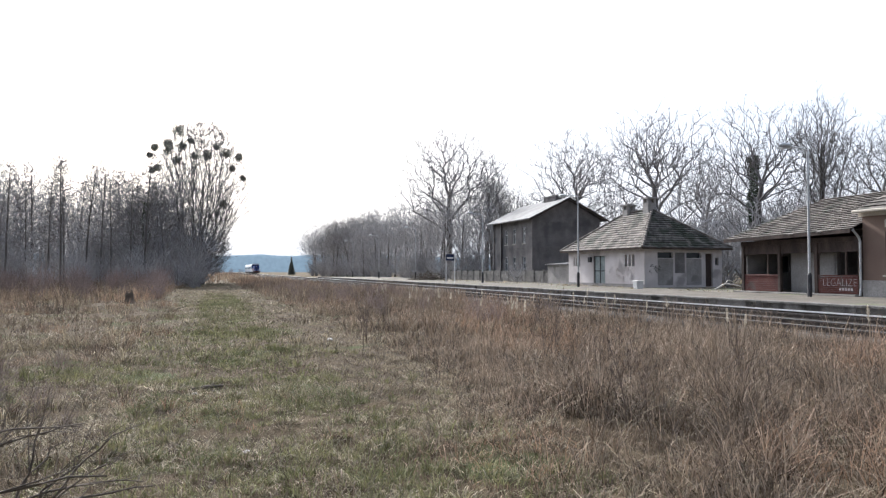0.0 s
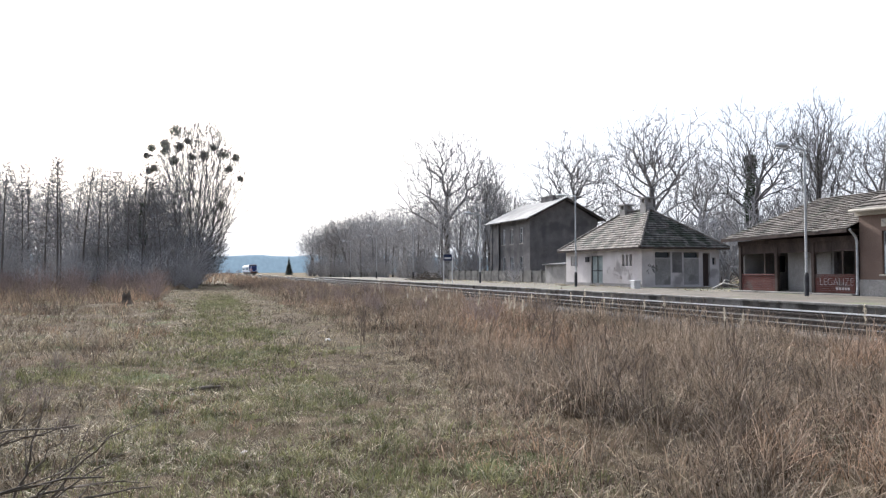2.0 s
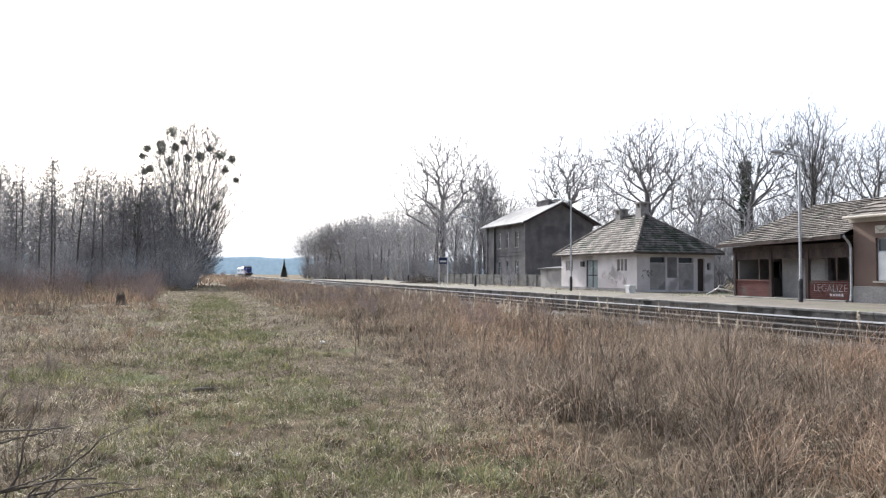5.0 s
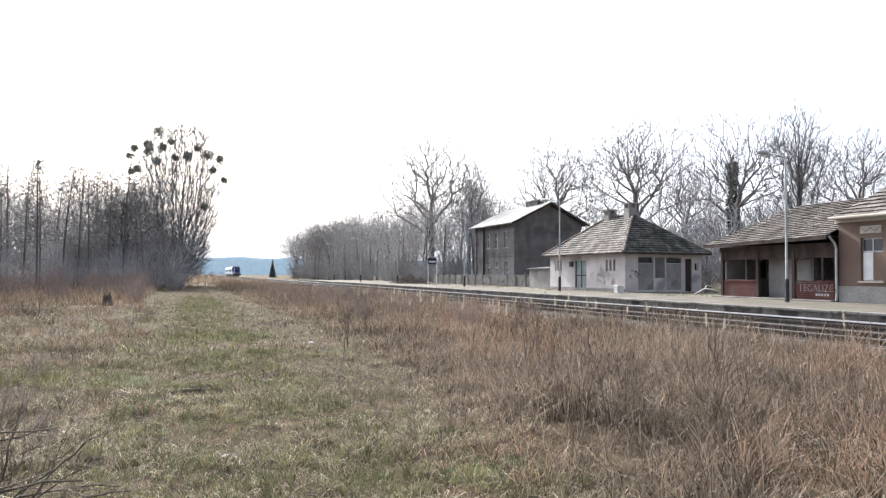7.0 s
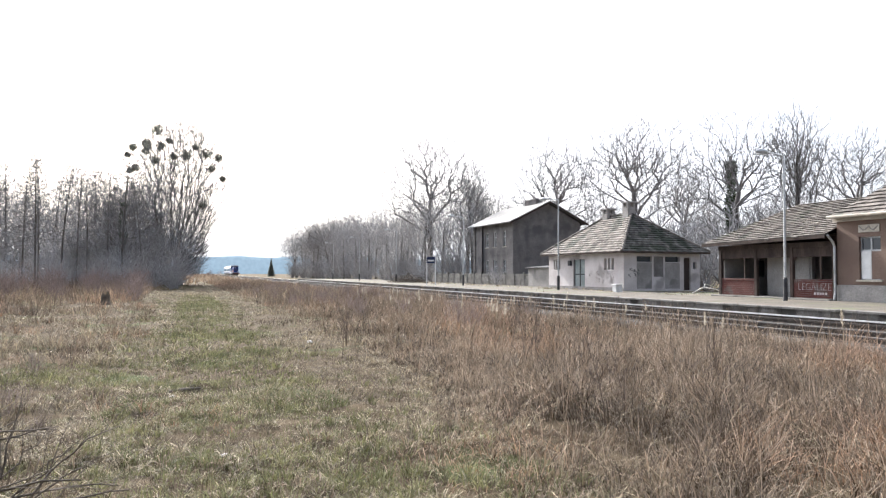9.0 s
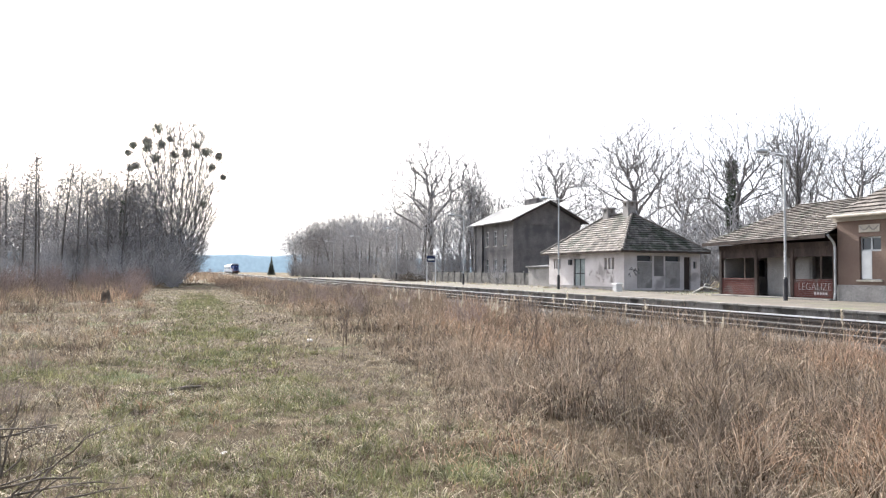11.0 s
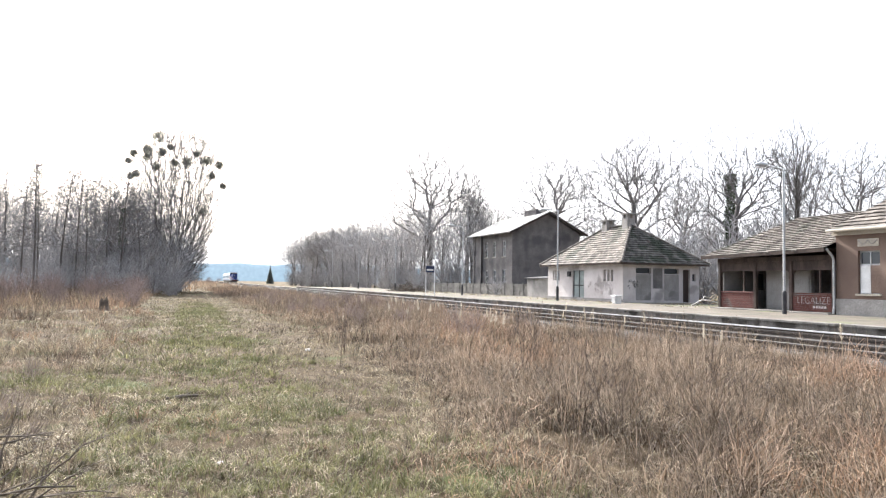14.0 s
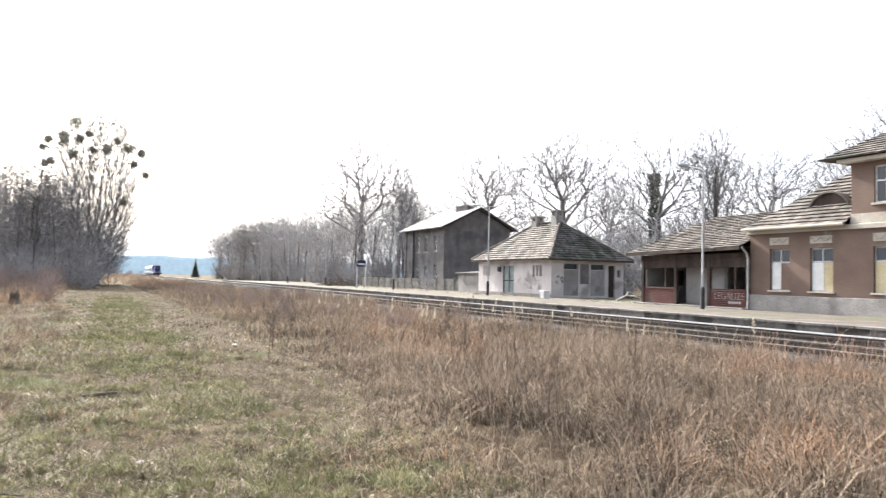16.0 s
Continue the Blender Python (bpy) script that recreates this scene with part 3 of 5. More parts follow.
def station():
    """The station building: an open timber waiting hall beside a plastered, partly two-storey main block."""
    X = 27.45
    st = thing("station_building", (X, 23.1, PLAT_Z - 0.05), "abandoned station building of brown plaster with tiled roofs", "building")
    zb = PLAT_Z - 0.05
    # main block
    wins = [(21.0, 22.02, 1.42, 3.28), (18.95, 20.0, 1.42, 3.28), (16.2, 17.25, 1.42, 3.28), (13.6, 14.65, 1.42, 3.28)]
    up = [(16.3, 17.2, 5.0, 6.5), (13.6, 14.5, 5.0, 6.5)]
    part("front_wall", Shape().wall("y", 8.0, 23.1, zb, 4.0, X, X + 0.45, wins), M["ochre"], st, "flaking brown plaster")
    part("side_wall", Shape().box(X + 0.452, 36.0, 22.65, 23.098, zb, 4.0), M["ochre"], st)
    part("upper_wall", Shape().wall("y", 8.0, 18.14, 4.62, 6.75, X + 0.002, X + 0.45, up), M["ochre"], st, "flaking brown plaster")
    part("upper_side_wall", Shape().box(X + 0.452, 34.0, 17.7, 18.138, 4.25, 6.75), M["ochre"], st)
    part("plinth", Shape().box(X - 0.07, X - 0.003, 8.0, 23.1, zb, 1.18, 0.02), M["cement"], st, "chipped grey cement plinth")
    part("cornice", Shape().box(X - 0.16, X + 0.3, 8.0, 23.2, 4.001, 4.20, 0.02), M["cream"], st, "cream moulded cornice")
    part("belt_course", Shape().box(X - 0.05, X + 0.45, 8.0, 18.16, 4.202, 4.618), M["cream"], st, "pale plaster band")
    for (a, b, c, e), bd in zip(wins, (((0.50, 0.95, "white"), (0.03, 0.48, "ochre")), ((0.45, 0.97, "white"), (0.02, 0.43, "board")), ((0.03, 0.97, "board"),), ((0.03, 0.97, "board"),))):
        window(st, X, a, b, c, e, 2, bd, "metal")
        pn = part("relief_panel", Shape().box(X - 0.05, X - 0.003, a + 0.02, b - 0.02, 3.47, 3.80, 0.01), M["cream"], st, "white stucco panel with a garland")
        sw = Shape()
        for k in (0, 1):
            m0 = a + 0.08 + k * (b - a - 0.16) / 2
            wd = (b - a - 0.16) / 2
            sw.tube([(X - 0.055, m0 + wd * i / 6, 3.74 - 0.17 * math.sin(math.pi * i / 6)) for i in range(7)], [0.022] * 7, 5)
        part("garland", sw, M["cement"], pn)
    for a, b, c, e in up:
        window(st, X, a, b, c, e, 2, (), "white", 0.1, (0.6,))
    # lower roof of the main block, its hipped end, and the upper roof
    E0, E1, T0, T1, B0 = (X - 0.4, 23.18, 4.22), (X - 0.4, 18.15, 4.22), (X + 3.55, 19.0, 7.5), (X + 3.55, 18.15, 7.5), (35.0, 23.18, 4.22)
    lo = part("lower_roof", Shape().add([E0, E1, T0, T1, B0, (35.0, 18.15, 4.22)], [(1, 3, 2, 0), (0, 2, 4), (2, 3, 5, 4), (1, 0, 4, 5)]), M["timber"], st, "steep weathered grey tile roof")
    part("tiled_slope", tiles(Shape(), E0, E1, T0, T1, seed=3, lift=0.065), M["tile"], lo, kind="stuff")
    part("tiled_slope", tiles(Shape(), B0, E0, T0, T0, seed=4, lift=0.065), M["tile"], lo, kind="stuff")
    ur = part("upper_roof", Shape().add([(X - 0.55, 8, 6.9), (X - 0.55, 19.2, 6.9), (X + 4.2, 15.5, 9.6), (X + 4.2, 8, 9.6), (36.2, 19.2, 6.9), (36.2, 8, 6.9)],
                                        [(0, 3, 2, 1), (1, 2, 4), (2, 3, 5, 4), (0, 1, 4, 5)]), M["timber"], st, "weathered grey tile roof")
    part("tiled_slope", tiles(Shape(), (X - 0.55, 19.2, 6.9), (X - 0.55, 8, 6.9), (X + 4.2, 15.5, 9.6), (X + 4.2, 8, 9.6), seed=5, lift=0.065), M["tile"], ur, kind="stuff")
    part("tiled_slope", tiles(Shape(), (36.2, 19.2, 6.9), (X - 0.55, 19.2, 6.9), (X + 4.2, 15.5, 9.6), (X + 4.2, 15.5, 9.6), seed=6, lift=0.065), M["tile"], ur, kind="stuff")
    arc = [(19.6 + 0.88 * math.cos(a), 5.08 + 0.62 * math.sin(a) ** 1.4) for a in (math.pi * k / 12 for k in range(13))]
    dm = part("eyebrow_dormer", Shape().prism(arc, "x", X + 0.72, X + 2.2), M["timber"], st, "low dark eyebrow dormer in the roof")
    over = [(19.6 + 0.98 * math.cos(a), 5.06 + 0.70 * math.sin(a) ** 1.4) for a in (math.pi * k / 12 for k in range(13))]
    part("dormer_roof", Shape().prism(over + arc[::-1], "x", X + 0.60, X + 2.2), M["tile"], dm, "curved tiled hood")
    part("gutter", Shape().rod((X - 0.46, 18.2, 4.2), (X - 0.46, 23.2, 4.2), 0.07), M["cream"], st)
    part("upper_cornice", Shape().box(X - 0.4, X - 0.003, 8, 18.5, 6.70, 6.86), M["cream"], st)
    # waiting hall
    y0, y1, xf = 23.11, 30.4, 27.35
    zt = 3.15
    for y in (23.2, 25.55, 27.8, 30.3):
        ps = part("post", Shape().box(xf, xf + 0.18, y - 0.09, y + 0.09, zb, zt, 0.015), M["timber"], st, "dark timber post")
        for sgn in (-1, 1):
            if y0 + 0.3 < y + sgn * 0.5 < y1:
                part("brace", Shape().prism([(y + sgn * 0.09, 2.3), (y + sgn * 0.62, zt - 0.24), (y + sgn * 0.5, zt - 0.24), (y + sgn * 0.09, 2.45)], "x", xf + 0.1, xf + 0.16), M["timber"], ps)
    part("beam", Shape().box(xf - 0.02, xf + 0.2, y0, y1, zt - 0.22, zt), M["timber"], st)
    for i in range(26):
        a = y0 + 0.01 + i * (y1 - y0 - 0.02) / 26
        part("valance_board", Shape().box(xf + 0.05, xf + 0.08 + 0.006 * (i % 2), a, a + (y1 - y0) / 26 - 0.008, 2.47, zt - 0.222), M["timber"], st)
    for a, b in ((23.3, 25.45), (27.9, 30.2)):
        n = 8
        for i in range(n):
            z = zb + 0.12 + i * (0.78 / n)
            part("parapet_board", Shape().box(xf + 0.05 + 0.004 * (i % 2), xf + 0.11, a, b, z, z + 0.78 / n - 0.006), M["redwood"], st)
        part("parapet_rail", Shape().box(xf + 0.02, xf + 0.16, a, b, zb + 0.91, zb + 0.98, 0.01), M["redwood"], st)
        part("window_bar", Shape().box(xf + 0.06, xf + 0.12, a + (b - a) * 0.3 - 0.04, a + (b - a) * 0.3 + 0.04, zb + 0.982, 2.468), M["timber"], st)
    part("end_wall", Shape().wall("x", xf + 0.2, 30.8, zb, zt, y1 - 0.25, y1 - 0.05, [(29.9, 30.4, 1.5, 2.4)]), M["cement"], st, "stained grey end wall of the hall")
    part("pane", Shape().box(29.88, 30.42, y1 - 0.17, y1 - 0.15, 1.48, 2.42), M["glass"], st, "dark dusty glass")
    part("inner_wall", Shape().wall("y", y0, y1, zb, zt + 0.6, 30.8, 31.1, [(23.6, 25.0, zb + 0.6, 2.5), (28.4, 29.6, zb + 0.95, 2.4)]), M["cement"], st, "grey rendered back wall")
    for a, b, c, e in ((23.6, 25.0, zb + 0.6, 2.5), (28.4, 29.6, zb + 0.95, 2.4)):
        part("pane", Shape().box(30.95, 30.97, a - 0.02, b + 0.02, c - 0.02, e + 0.02), M["glass"], st)
    part("ticket_wall", Shape().box(28.3, 28.5, 25.2, 27.95, zb, 2.9), M["cement"], st, "pale rendered partition")
    part("hall_door", Shape().box(28.255, 28.297, 25.3, 26.35, zb + 0.1, 2.45), M["cement"], st, "bare plywood door")
    part("notice", Shape().box(28.25, 28.297, 25.5, 26.4, 2.52, 2.58), M["white"], st)
    part("hall_floor", Shape().box(xf - 0.4, 30.8, y0, y1 + 0.2, PLAT_Z - 0.018, PLAT_Z + 0.05, 0.02), M["concrete"], st, "raised concrete floor")
    A, B, C, D, F = (26.75, 31.0, 3.26), (26.75, y0, 3.42), (31.6, 28.8, 5.5), (31.6, y0, 5.55), (36.4, 31.0, 3.26)
    hr = part("hall_roof", Shape().add([A, B, C, D, F, (36.4, y0, 3.4)], [(1, 3, 2, 0), (0, 2, 4), (2, 3, 5, 4), (0, 4, 5, 1)]), M["timber"], st, "sagging tile roof of the waiting hall")
    part("tiled_slope", tiles(Shape(), A, B, C, D, seed=8, lift=0.065), M["tile"], hr, kind="stuff")
    part("tiled_slope", tiles(Shape(), F, A, C, C, seed=9, lift=0.065), M["tile"], hr, kind="stuff")
    part("fascia", Shape().add([(26.71, 31.0, 3.12), (26.74, 31.0, 3.12), (26.74, 31.0, 3.27), (26.71, 31.0, 3.27), (26.71, y0, 3.28), (26.74, y0, 3.28), (26.74, y0, 3.43), (26.71, y0, 3.43)], [(0, 1, 2, 3), (7, 6, 5, 4), (0, 4, 5, 1), (1, 5, 6, 2), (2, 6, 7, 3), (3, 7, 4, 0)]), M["timber"], st)
    part("downpipe", Shape().tube([(26.85, 23.08, 3.4), (27.15, 23.06, 3.1), (27.24, 23.05, 2.9), (27.24, 23.05, 0.9), (27.2, 23.05, PLAT_Z + 0.02)], [0.055] * 5, 8), M["metal"], st, "grey zinc downpipe")
    return st


station()


def words(text, at, size, mat, parent, label):
    """Letters painted on a face towards the track, as a mesh."""
    cu = bpy.data.curves.new("letters", "FONT")
    cu.body, cu.size, cu.extrude, cu.offset = text, size, 0.002, -0.014
    tmp = new("letters", cu)
    me = bpy.data.meshes.new_from_object(tmp.evaluated_get(bpy.context.evaluated_depsgraph_get()))
    bpy.data.objects.remove(tmp)
    me.transform(pose(*at, 90, 0, -90) @ Matrix.Diagonal((0.86, 1, 1, 1)))
    sh = Shape().add([tuple(v.co) for v in me.vertices], [tuple(p.vertices) for p in me.polygons])
    return part("lettering", sh, mat, parent, label)


st = bpy.data.objects["station_building"]
words("LEGALIZE", (27.385, 25.2, 0.90), 0.50, M["chalk"], st, "white sprayed capital letters")
s = Shape()
for i in range(5):
    s.box(27.388, 27.392, 24.3 - i * 0.15 - 0.11, 24.3 - i * 0.15, 0.70, 0.81)
part("small_lettering", s, M["chalk"], st, "unreadable small sprayed writing")


def platform_lamp(at, turn_deg, arm):
    """A tall steel lamp post with a thicker foot and a flat head on an arm."""
    lp = thing("street_lamp", (0, 0, 0), "tall grey steel platform lamp with a flat head", "street lamp", "platform lamps")
    part("pole", Shape().tube([(0, 0, 1.0), (0, 0, 6.35)], [0.06, 0.045], 10), M["metal"], lp)
    part("foot", Shape().tube([(0, 0, 0), (0, 0, 0.95), (0, 0, 1.02)], [0.10, 0.095, 0.062], 10), M["darkmetal"], lp, "dark painted thicker foot")
    part("arm", Shape().tube([(0, 0, 6.3), (-0.12, 0, 6.4), (-arm, 0, 6.48)], [0.04, 0.035, 0.03], 8), M["metal"], lp)
    hd = Shape()
    hd.tube([(-arm + 0.1, 0, 6.47), (-arm - 0.05, 0, 6.49), (-arm - 0.35, 0, 6.50), (-arm - 0.58, 0, 6.47)], [0.04, 0.115, 0.125, 0.05], 10)
    part("lamp_head", hd, M["metal"], lp, "grey cobra lamp head")
    part("lamp_glass", Shape().box(-arm - 0.5, -arm - 0.08, -0.08, 0.08, 6.36, 6.385, 0.01), M["white"], lp)
    lp.matrix_basis = pose(*at, 0, 0, turn_deg)
    return lp


lamp = platform_lamp((24.6, 23.3, PLAT_Z), 0, 1.0)
copy_thing(lamp, pose(24.5, 42.9, PLAT_Z, 0, 0, -60))
for y in (60.3, 82.5, 102, 122):
    copy_thing(lamp, pose(24.3, y, PLAT_Z - (0.0 if y < 130 else 0.4), 0, 0, 0))

# name board
sg = thing("station_sign", (21.4, 61.2, PLAT_Z), "blue station name board on two white posts", "sign")
for x in (21.0, 21.85):
    part("post", Shape().rod((x, 61.2, PLAT_Z), (x, 61.2, 3.3), 0.045), M["white"], sg, "white post")
bd = part("board", Shape().box(20.96, 21.79, 61.12, 61.15, 2.55, 3.15, 0.01), M["blue"], sg, "dark blue board")
part("lettering", Shape().box(21.06, 21.70, 61.112, 61.117, 2.72, 2.87), M["white"], bd, "unreadable white lettering")

# small things on the platform
s = thing("white_crate", (25.9, 37.9, PLAT_Z - 0.02), "small white broken box standing on the platform", "box")
part("body", Shape().box(25.7, 26.15, 37.65, 38.1, PLAT_Z - 0.02, PLAT_Z + 0.42, 0.02), M["white"], s)
part("lid", Shape().box(25.66, 26.19, 37.6, 38.15, PLAT_Z + 0.422, PLAT_Z + 0.5, 0.015), M["white"], s)
part("leg", Shape().rod((25.72, 37.6, PLAT_Z - 0.02), (25.68, 37.66, PLAT_Z + 0.3), 0.02), M["metal"], s)


def concrete_fence():
    """Posts and slabs of a low concrete fence between the hut and the house."""
    fe = thing("concrete_fence", (30.2, 56, 0.4), "low weathered concrete slab fence", "fence")
    for i in range(18):
        y = 51.2 + i * 2.05
        part("fence_post", Shape().box(30.13, 30.27, y - 0.07, y + 0.07, 0.4, 1.75, 0.015), M["concrete"], fe)
        if i < 17:
            for k in range(3):
                part("fence_slab", Shape().box(30.17, 30.23, y + 0.072, y + 1.978, 0.42 + k * 0.4, 0.42 + k * 0.4 + 0.39), M["concrete"], fe)
    return fe


concrete_fence()
sh = thing("lean_to_shed", (29.6, 51.2, 0.4), "small grey lean-to shed with a flat roof", "shed")
part("wall", Shape().box(29.5, 31.5, 51.2, 57.2, 0.4, 2.1), M["cement"], sh)
part("roof", Shape().prism([(29.3, 2.1), (31.7, 2.3), (31.7, 2.4), (29.3, 2.2)], "y", 50.95, 57.4), M["darkmetal"], sh, "thin dark roof sheet")

# ---- the train, far down the main track ----


def wheelset(parent, x, y, r):
    part("wheel", Shape().tube([(x - 0.78, y, RAIL_Z + r), (x - 0.66, y, RAIL_Z + r)], [r, r], 16), M["rust"], parent)
    part("wheel", Shape().tube([(x + 0.66, y, RAIL_Z + r), (x + 0.78, y, RAIL_Z + r)], [r, r], 16), M["rust"], parent)


def locomotive(x, y):
    """A hood shunter: long hood, tall cab, short hood, walkways with railings."""
    z = RAIL_Z
    lo = thing("locomotive", (x, y, z), "dark blue diesel locomotive with an orange stripe", "locomotive")
    part("frame", Shape().box(x - 1.5, x + 1.5, y, y + 13, z + 0.95, z + 1.35, 0.03), M["coach"], lo, "grey frame with walkway")
    part("long_hood", Shape().prism([(x - 0.95, z + 1.352), (x + 0.95, z + 1.352), (x + 0.95, z + 3.1), (x + 0.75, z + 3.35), (x - 0.75, z + 3.35), (x - 0.95, z + 3.1)], "y", y + 0.6, y + 7.4), M["locoblue"], lo)
    part("short_hood", Shape().prism([(x - 0.95, z + 1.352), (x + 0.95, z + 1.352), (x + 0.95, z + 2.8), (x + 0.75, z + 3.0), (x - 0.75, z + 3.0), (x - 0.95, z + 2.8)], "y", y + 9.6, y + 12.6), M["locoblue"], lo)
    cab = part("cab", Shape().box(x - 1.45, x + 1.45, y + 7.402, y + 9.598, z + 1.352, z + 3.9, 0.05), M["locoblue"], lo)
    part("cab_roof", Shape().prism([(x - 1.5, z + 3.902), (x + 1.5, z + 3.902), (x + 1.2, z + 4.2), (x + 0.6, z + 4.3), (x - 0.6, z + 4.3), (x - 1.2, z + 4.2)], "y", y + 7.2, y + 9.8), M["white"], cab, "pale curved cab roof")
    for a, b in ((y + 7.6, y + 8.35), (y + 8.5, y + 9.3)):
        part("cab_window", Shape().box(x - 1.47, x - 1.452, a, b, z + 2.8, z + 3.7), M["glass"], cab)
    for a, b in ((x - 1.3, x - 0.1), (x + 0.1, x + 1.3)):
        part("windscreen", Shape().box(a, b, y + 7.38, y + 7.4, z + 3.4, z + 3.8), M["glass"], cab)
    part("stripe", Shape().box(x - 0.965, x - 0.952, y + 0.7, y + 7.3, z + 1.75, z + 2.05), M["orange"], lo)
    part("stripe", Shape().box(x - 1.465, x - 1.452, y + 7.45, y + 9.55, z + 1.75, z + 2.05), M["orange"], lo)
    for k in range(4):
        zz = z + 2.0 + 0.25 * k
        part("grille_slat", Shape().box(x - 0.7, x + 0.7, y + 0.57, y + 0.598, zz, zz + 0.12), M["darkmetal"], lo)
    for sx in (-0.7, 0.7):
        part("headlight", Shape().rod((x + sx, y + 0.5, z + 1.6), (x + sx, y + 0.6, z + 1.6), 0.13), M["white"], lo)
    part("headlight", Shape().rod((x, y + 0.5, z + 3.15), (x, y + 0.6, z + 3.15), 0.14), M["white"], lo)
    part("buffer_beam", Shape().box(x - 1.45, x + 1.45, y - 0.12, y - 0.002, z + 0.75, z + 1.3, 0.02), M["redwood"], lo, "red buffer beam")
    for sx in (-0.875, 0.875):
        part("buffer", Shape().tube([(x + sx, y - 0.12, z + 1.05), (x + sx, y - 0.6, z + 1.05), (x + sx, y - 0.62, z + 1.05), (x + sx, y - 0.66, z + 1.05)], [0.09, 0.09, 0.22, 0.22], 12), M["darkmetal"], lo)
    for sx in (-1.45, 1.45):
        rl = Shape().rod((x + sx, y + 0.2, z + 2.35), (x + sx, y + 7.3, z + 2.35), 0.025).rod((x + sx, y + 0.2, z + 1.85), (x + sx, y + 7.3, z + 1.85), 0.02)
        for i in range(6):
            rl.rod((x + sx, y + 0.2 + i * 1.4, z + 1.35), (x + sx, y + 0.2 + i * 1.4, z + 2.35), 0.022)
        part("handrail", rl, M["white"], lo)
    for yy in (y + 3, y + 10):
        bg = part("bogie", Shape().box(x - 1.15, x + 1.15, yy - 1.9, yy + 1.9, z + 0.45, z + 0.93, 0.05), M["darkmetal"], lo)
        for d in (-1.25, 1.25):
            wheelset(bg, x, yy + d, 0.5)
    return lo


def coach(x, y):
    """A passenger coach with a curved roof and a row of windows."""
    z = RAIL_Z
    c = thing("passenger_coach", (x, y, z), "pale blue-grey passenger coach with dark windows", "railway coach", "coaches of the train")
    L = 24.5
    side = [(x - 1.42, z + 1.0), (x + 1.42, z + 1.0), (x + 1.42, z + 3.2)]
    arc = [(x + 1.42 * math.cos(a), z + 3.2 + 0.85 * math.sin(a)) for a in (math.pi * k / 10 for k in range(1, 10))]
    part("body", Shape().prism(side + arc + [(x - 1.42, z + 3.2)], "y", y, y + L), M["coach"], c)
    part("roof", Shape().prism([(x + 1.45 * math.cos(a), z + 3.23 + 0.85 * math.sin(a)) for a in (math.pi * k / 10 for k in range(11))], "y", y - 0.03, y + L + 0.03), M["white"], c, "pale curved roof")
    part("skirt", Shape().box(x - 1.3, x + 1.3, y + 0.3, y + L - 0.3, z + 0.6, z + 0.998), M["darkmetal"], c)
    for i in range(11):
        a = y + 2.2 + i * 1.85
        part("coach_window", Shape().box(x - 1.44, x - 1.422, a, a + 1.15, z + 1.95, z + 2.9), M["glass"], c)
    part("stripe", Shape().box(x - 1.435, x - 1.422, y + 0.1, y + L - 0.1, z + 1.25, z + 1.4), M["locoblue"], c)
    for yy in (y + 3.2, y + L - 3.2):
        bg = part("bogie", Shape().box(x - 1.15, x + 1.15, yy - 1.7, yy + 1.7, z + 0.35, z + 0.598, 0.04), M["darkmetal"], c)
        for d in (-1.25, 1.25):
            wheelset(bg, x, yy + d, 0.46)
    return c


TRAIN_Y = 285
locomotive(18.12, TRAIN_Y)
coach(18.12, TRAIN_Y + 14.0)
coach(18.12, TRAIN_Y + 39.3)


# a pale fallen branch and a heap of brushwood behind the platform
s = Shape().tube([(28.3, 33.6, 0.5), (28.9, 33.4, 0.85), (29.5, 33.2, 0.75), (30.2, 33.0, 0.52)], [0.05, 0.045, 0.035, 0.02], 6)
s.tube([(28.9, 33.4, 0.85), (29.3, 33.7, 1.05), (29.8, 33.8, 0.95)], [0.03, 0.022, 0.012], 5)
solid("fallen_branch", s, M["stone"], "bleached broken branch beside the waiting hall", "branch", smooth=True)
hp = random.Random(8)
s = Shape()
for i in range(90):
    a, d = hp.uniform(0, 2 * math.pi), hp.random() ** 0.6
    c = Vector((25.8 + 1.9 * d * math.cos(a), 82 + 2.2 * d * math.sin(a), PLAT_Z + (1 - d) * hp.uniform(0.2, 1.5)))
    w = Vector((hp.uniform(-1, 1), hp.uniform(-1, 1), hp.uniform(-0.25, 0.5))).normalized() * hp.uniform(0.5, 1.2)
    e, f = c - w, c + w
    e.z, f.z = max(e.z, PLAT_Z - 0.02), max(f.z, PLAT_Z - 0.02)
    s.tube([e, f], [0.045, 0.02], 4)
tagged(solid("brushwood_heap", s, M["stick"], "heap of brown brushwood and branches", "brush heap"), kind="stuff")
# ---- trees ----


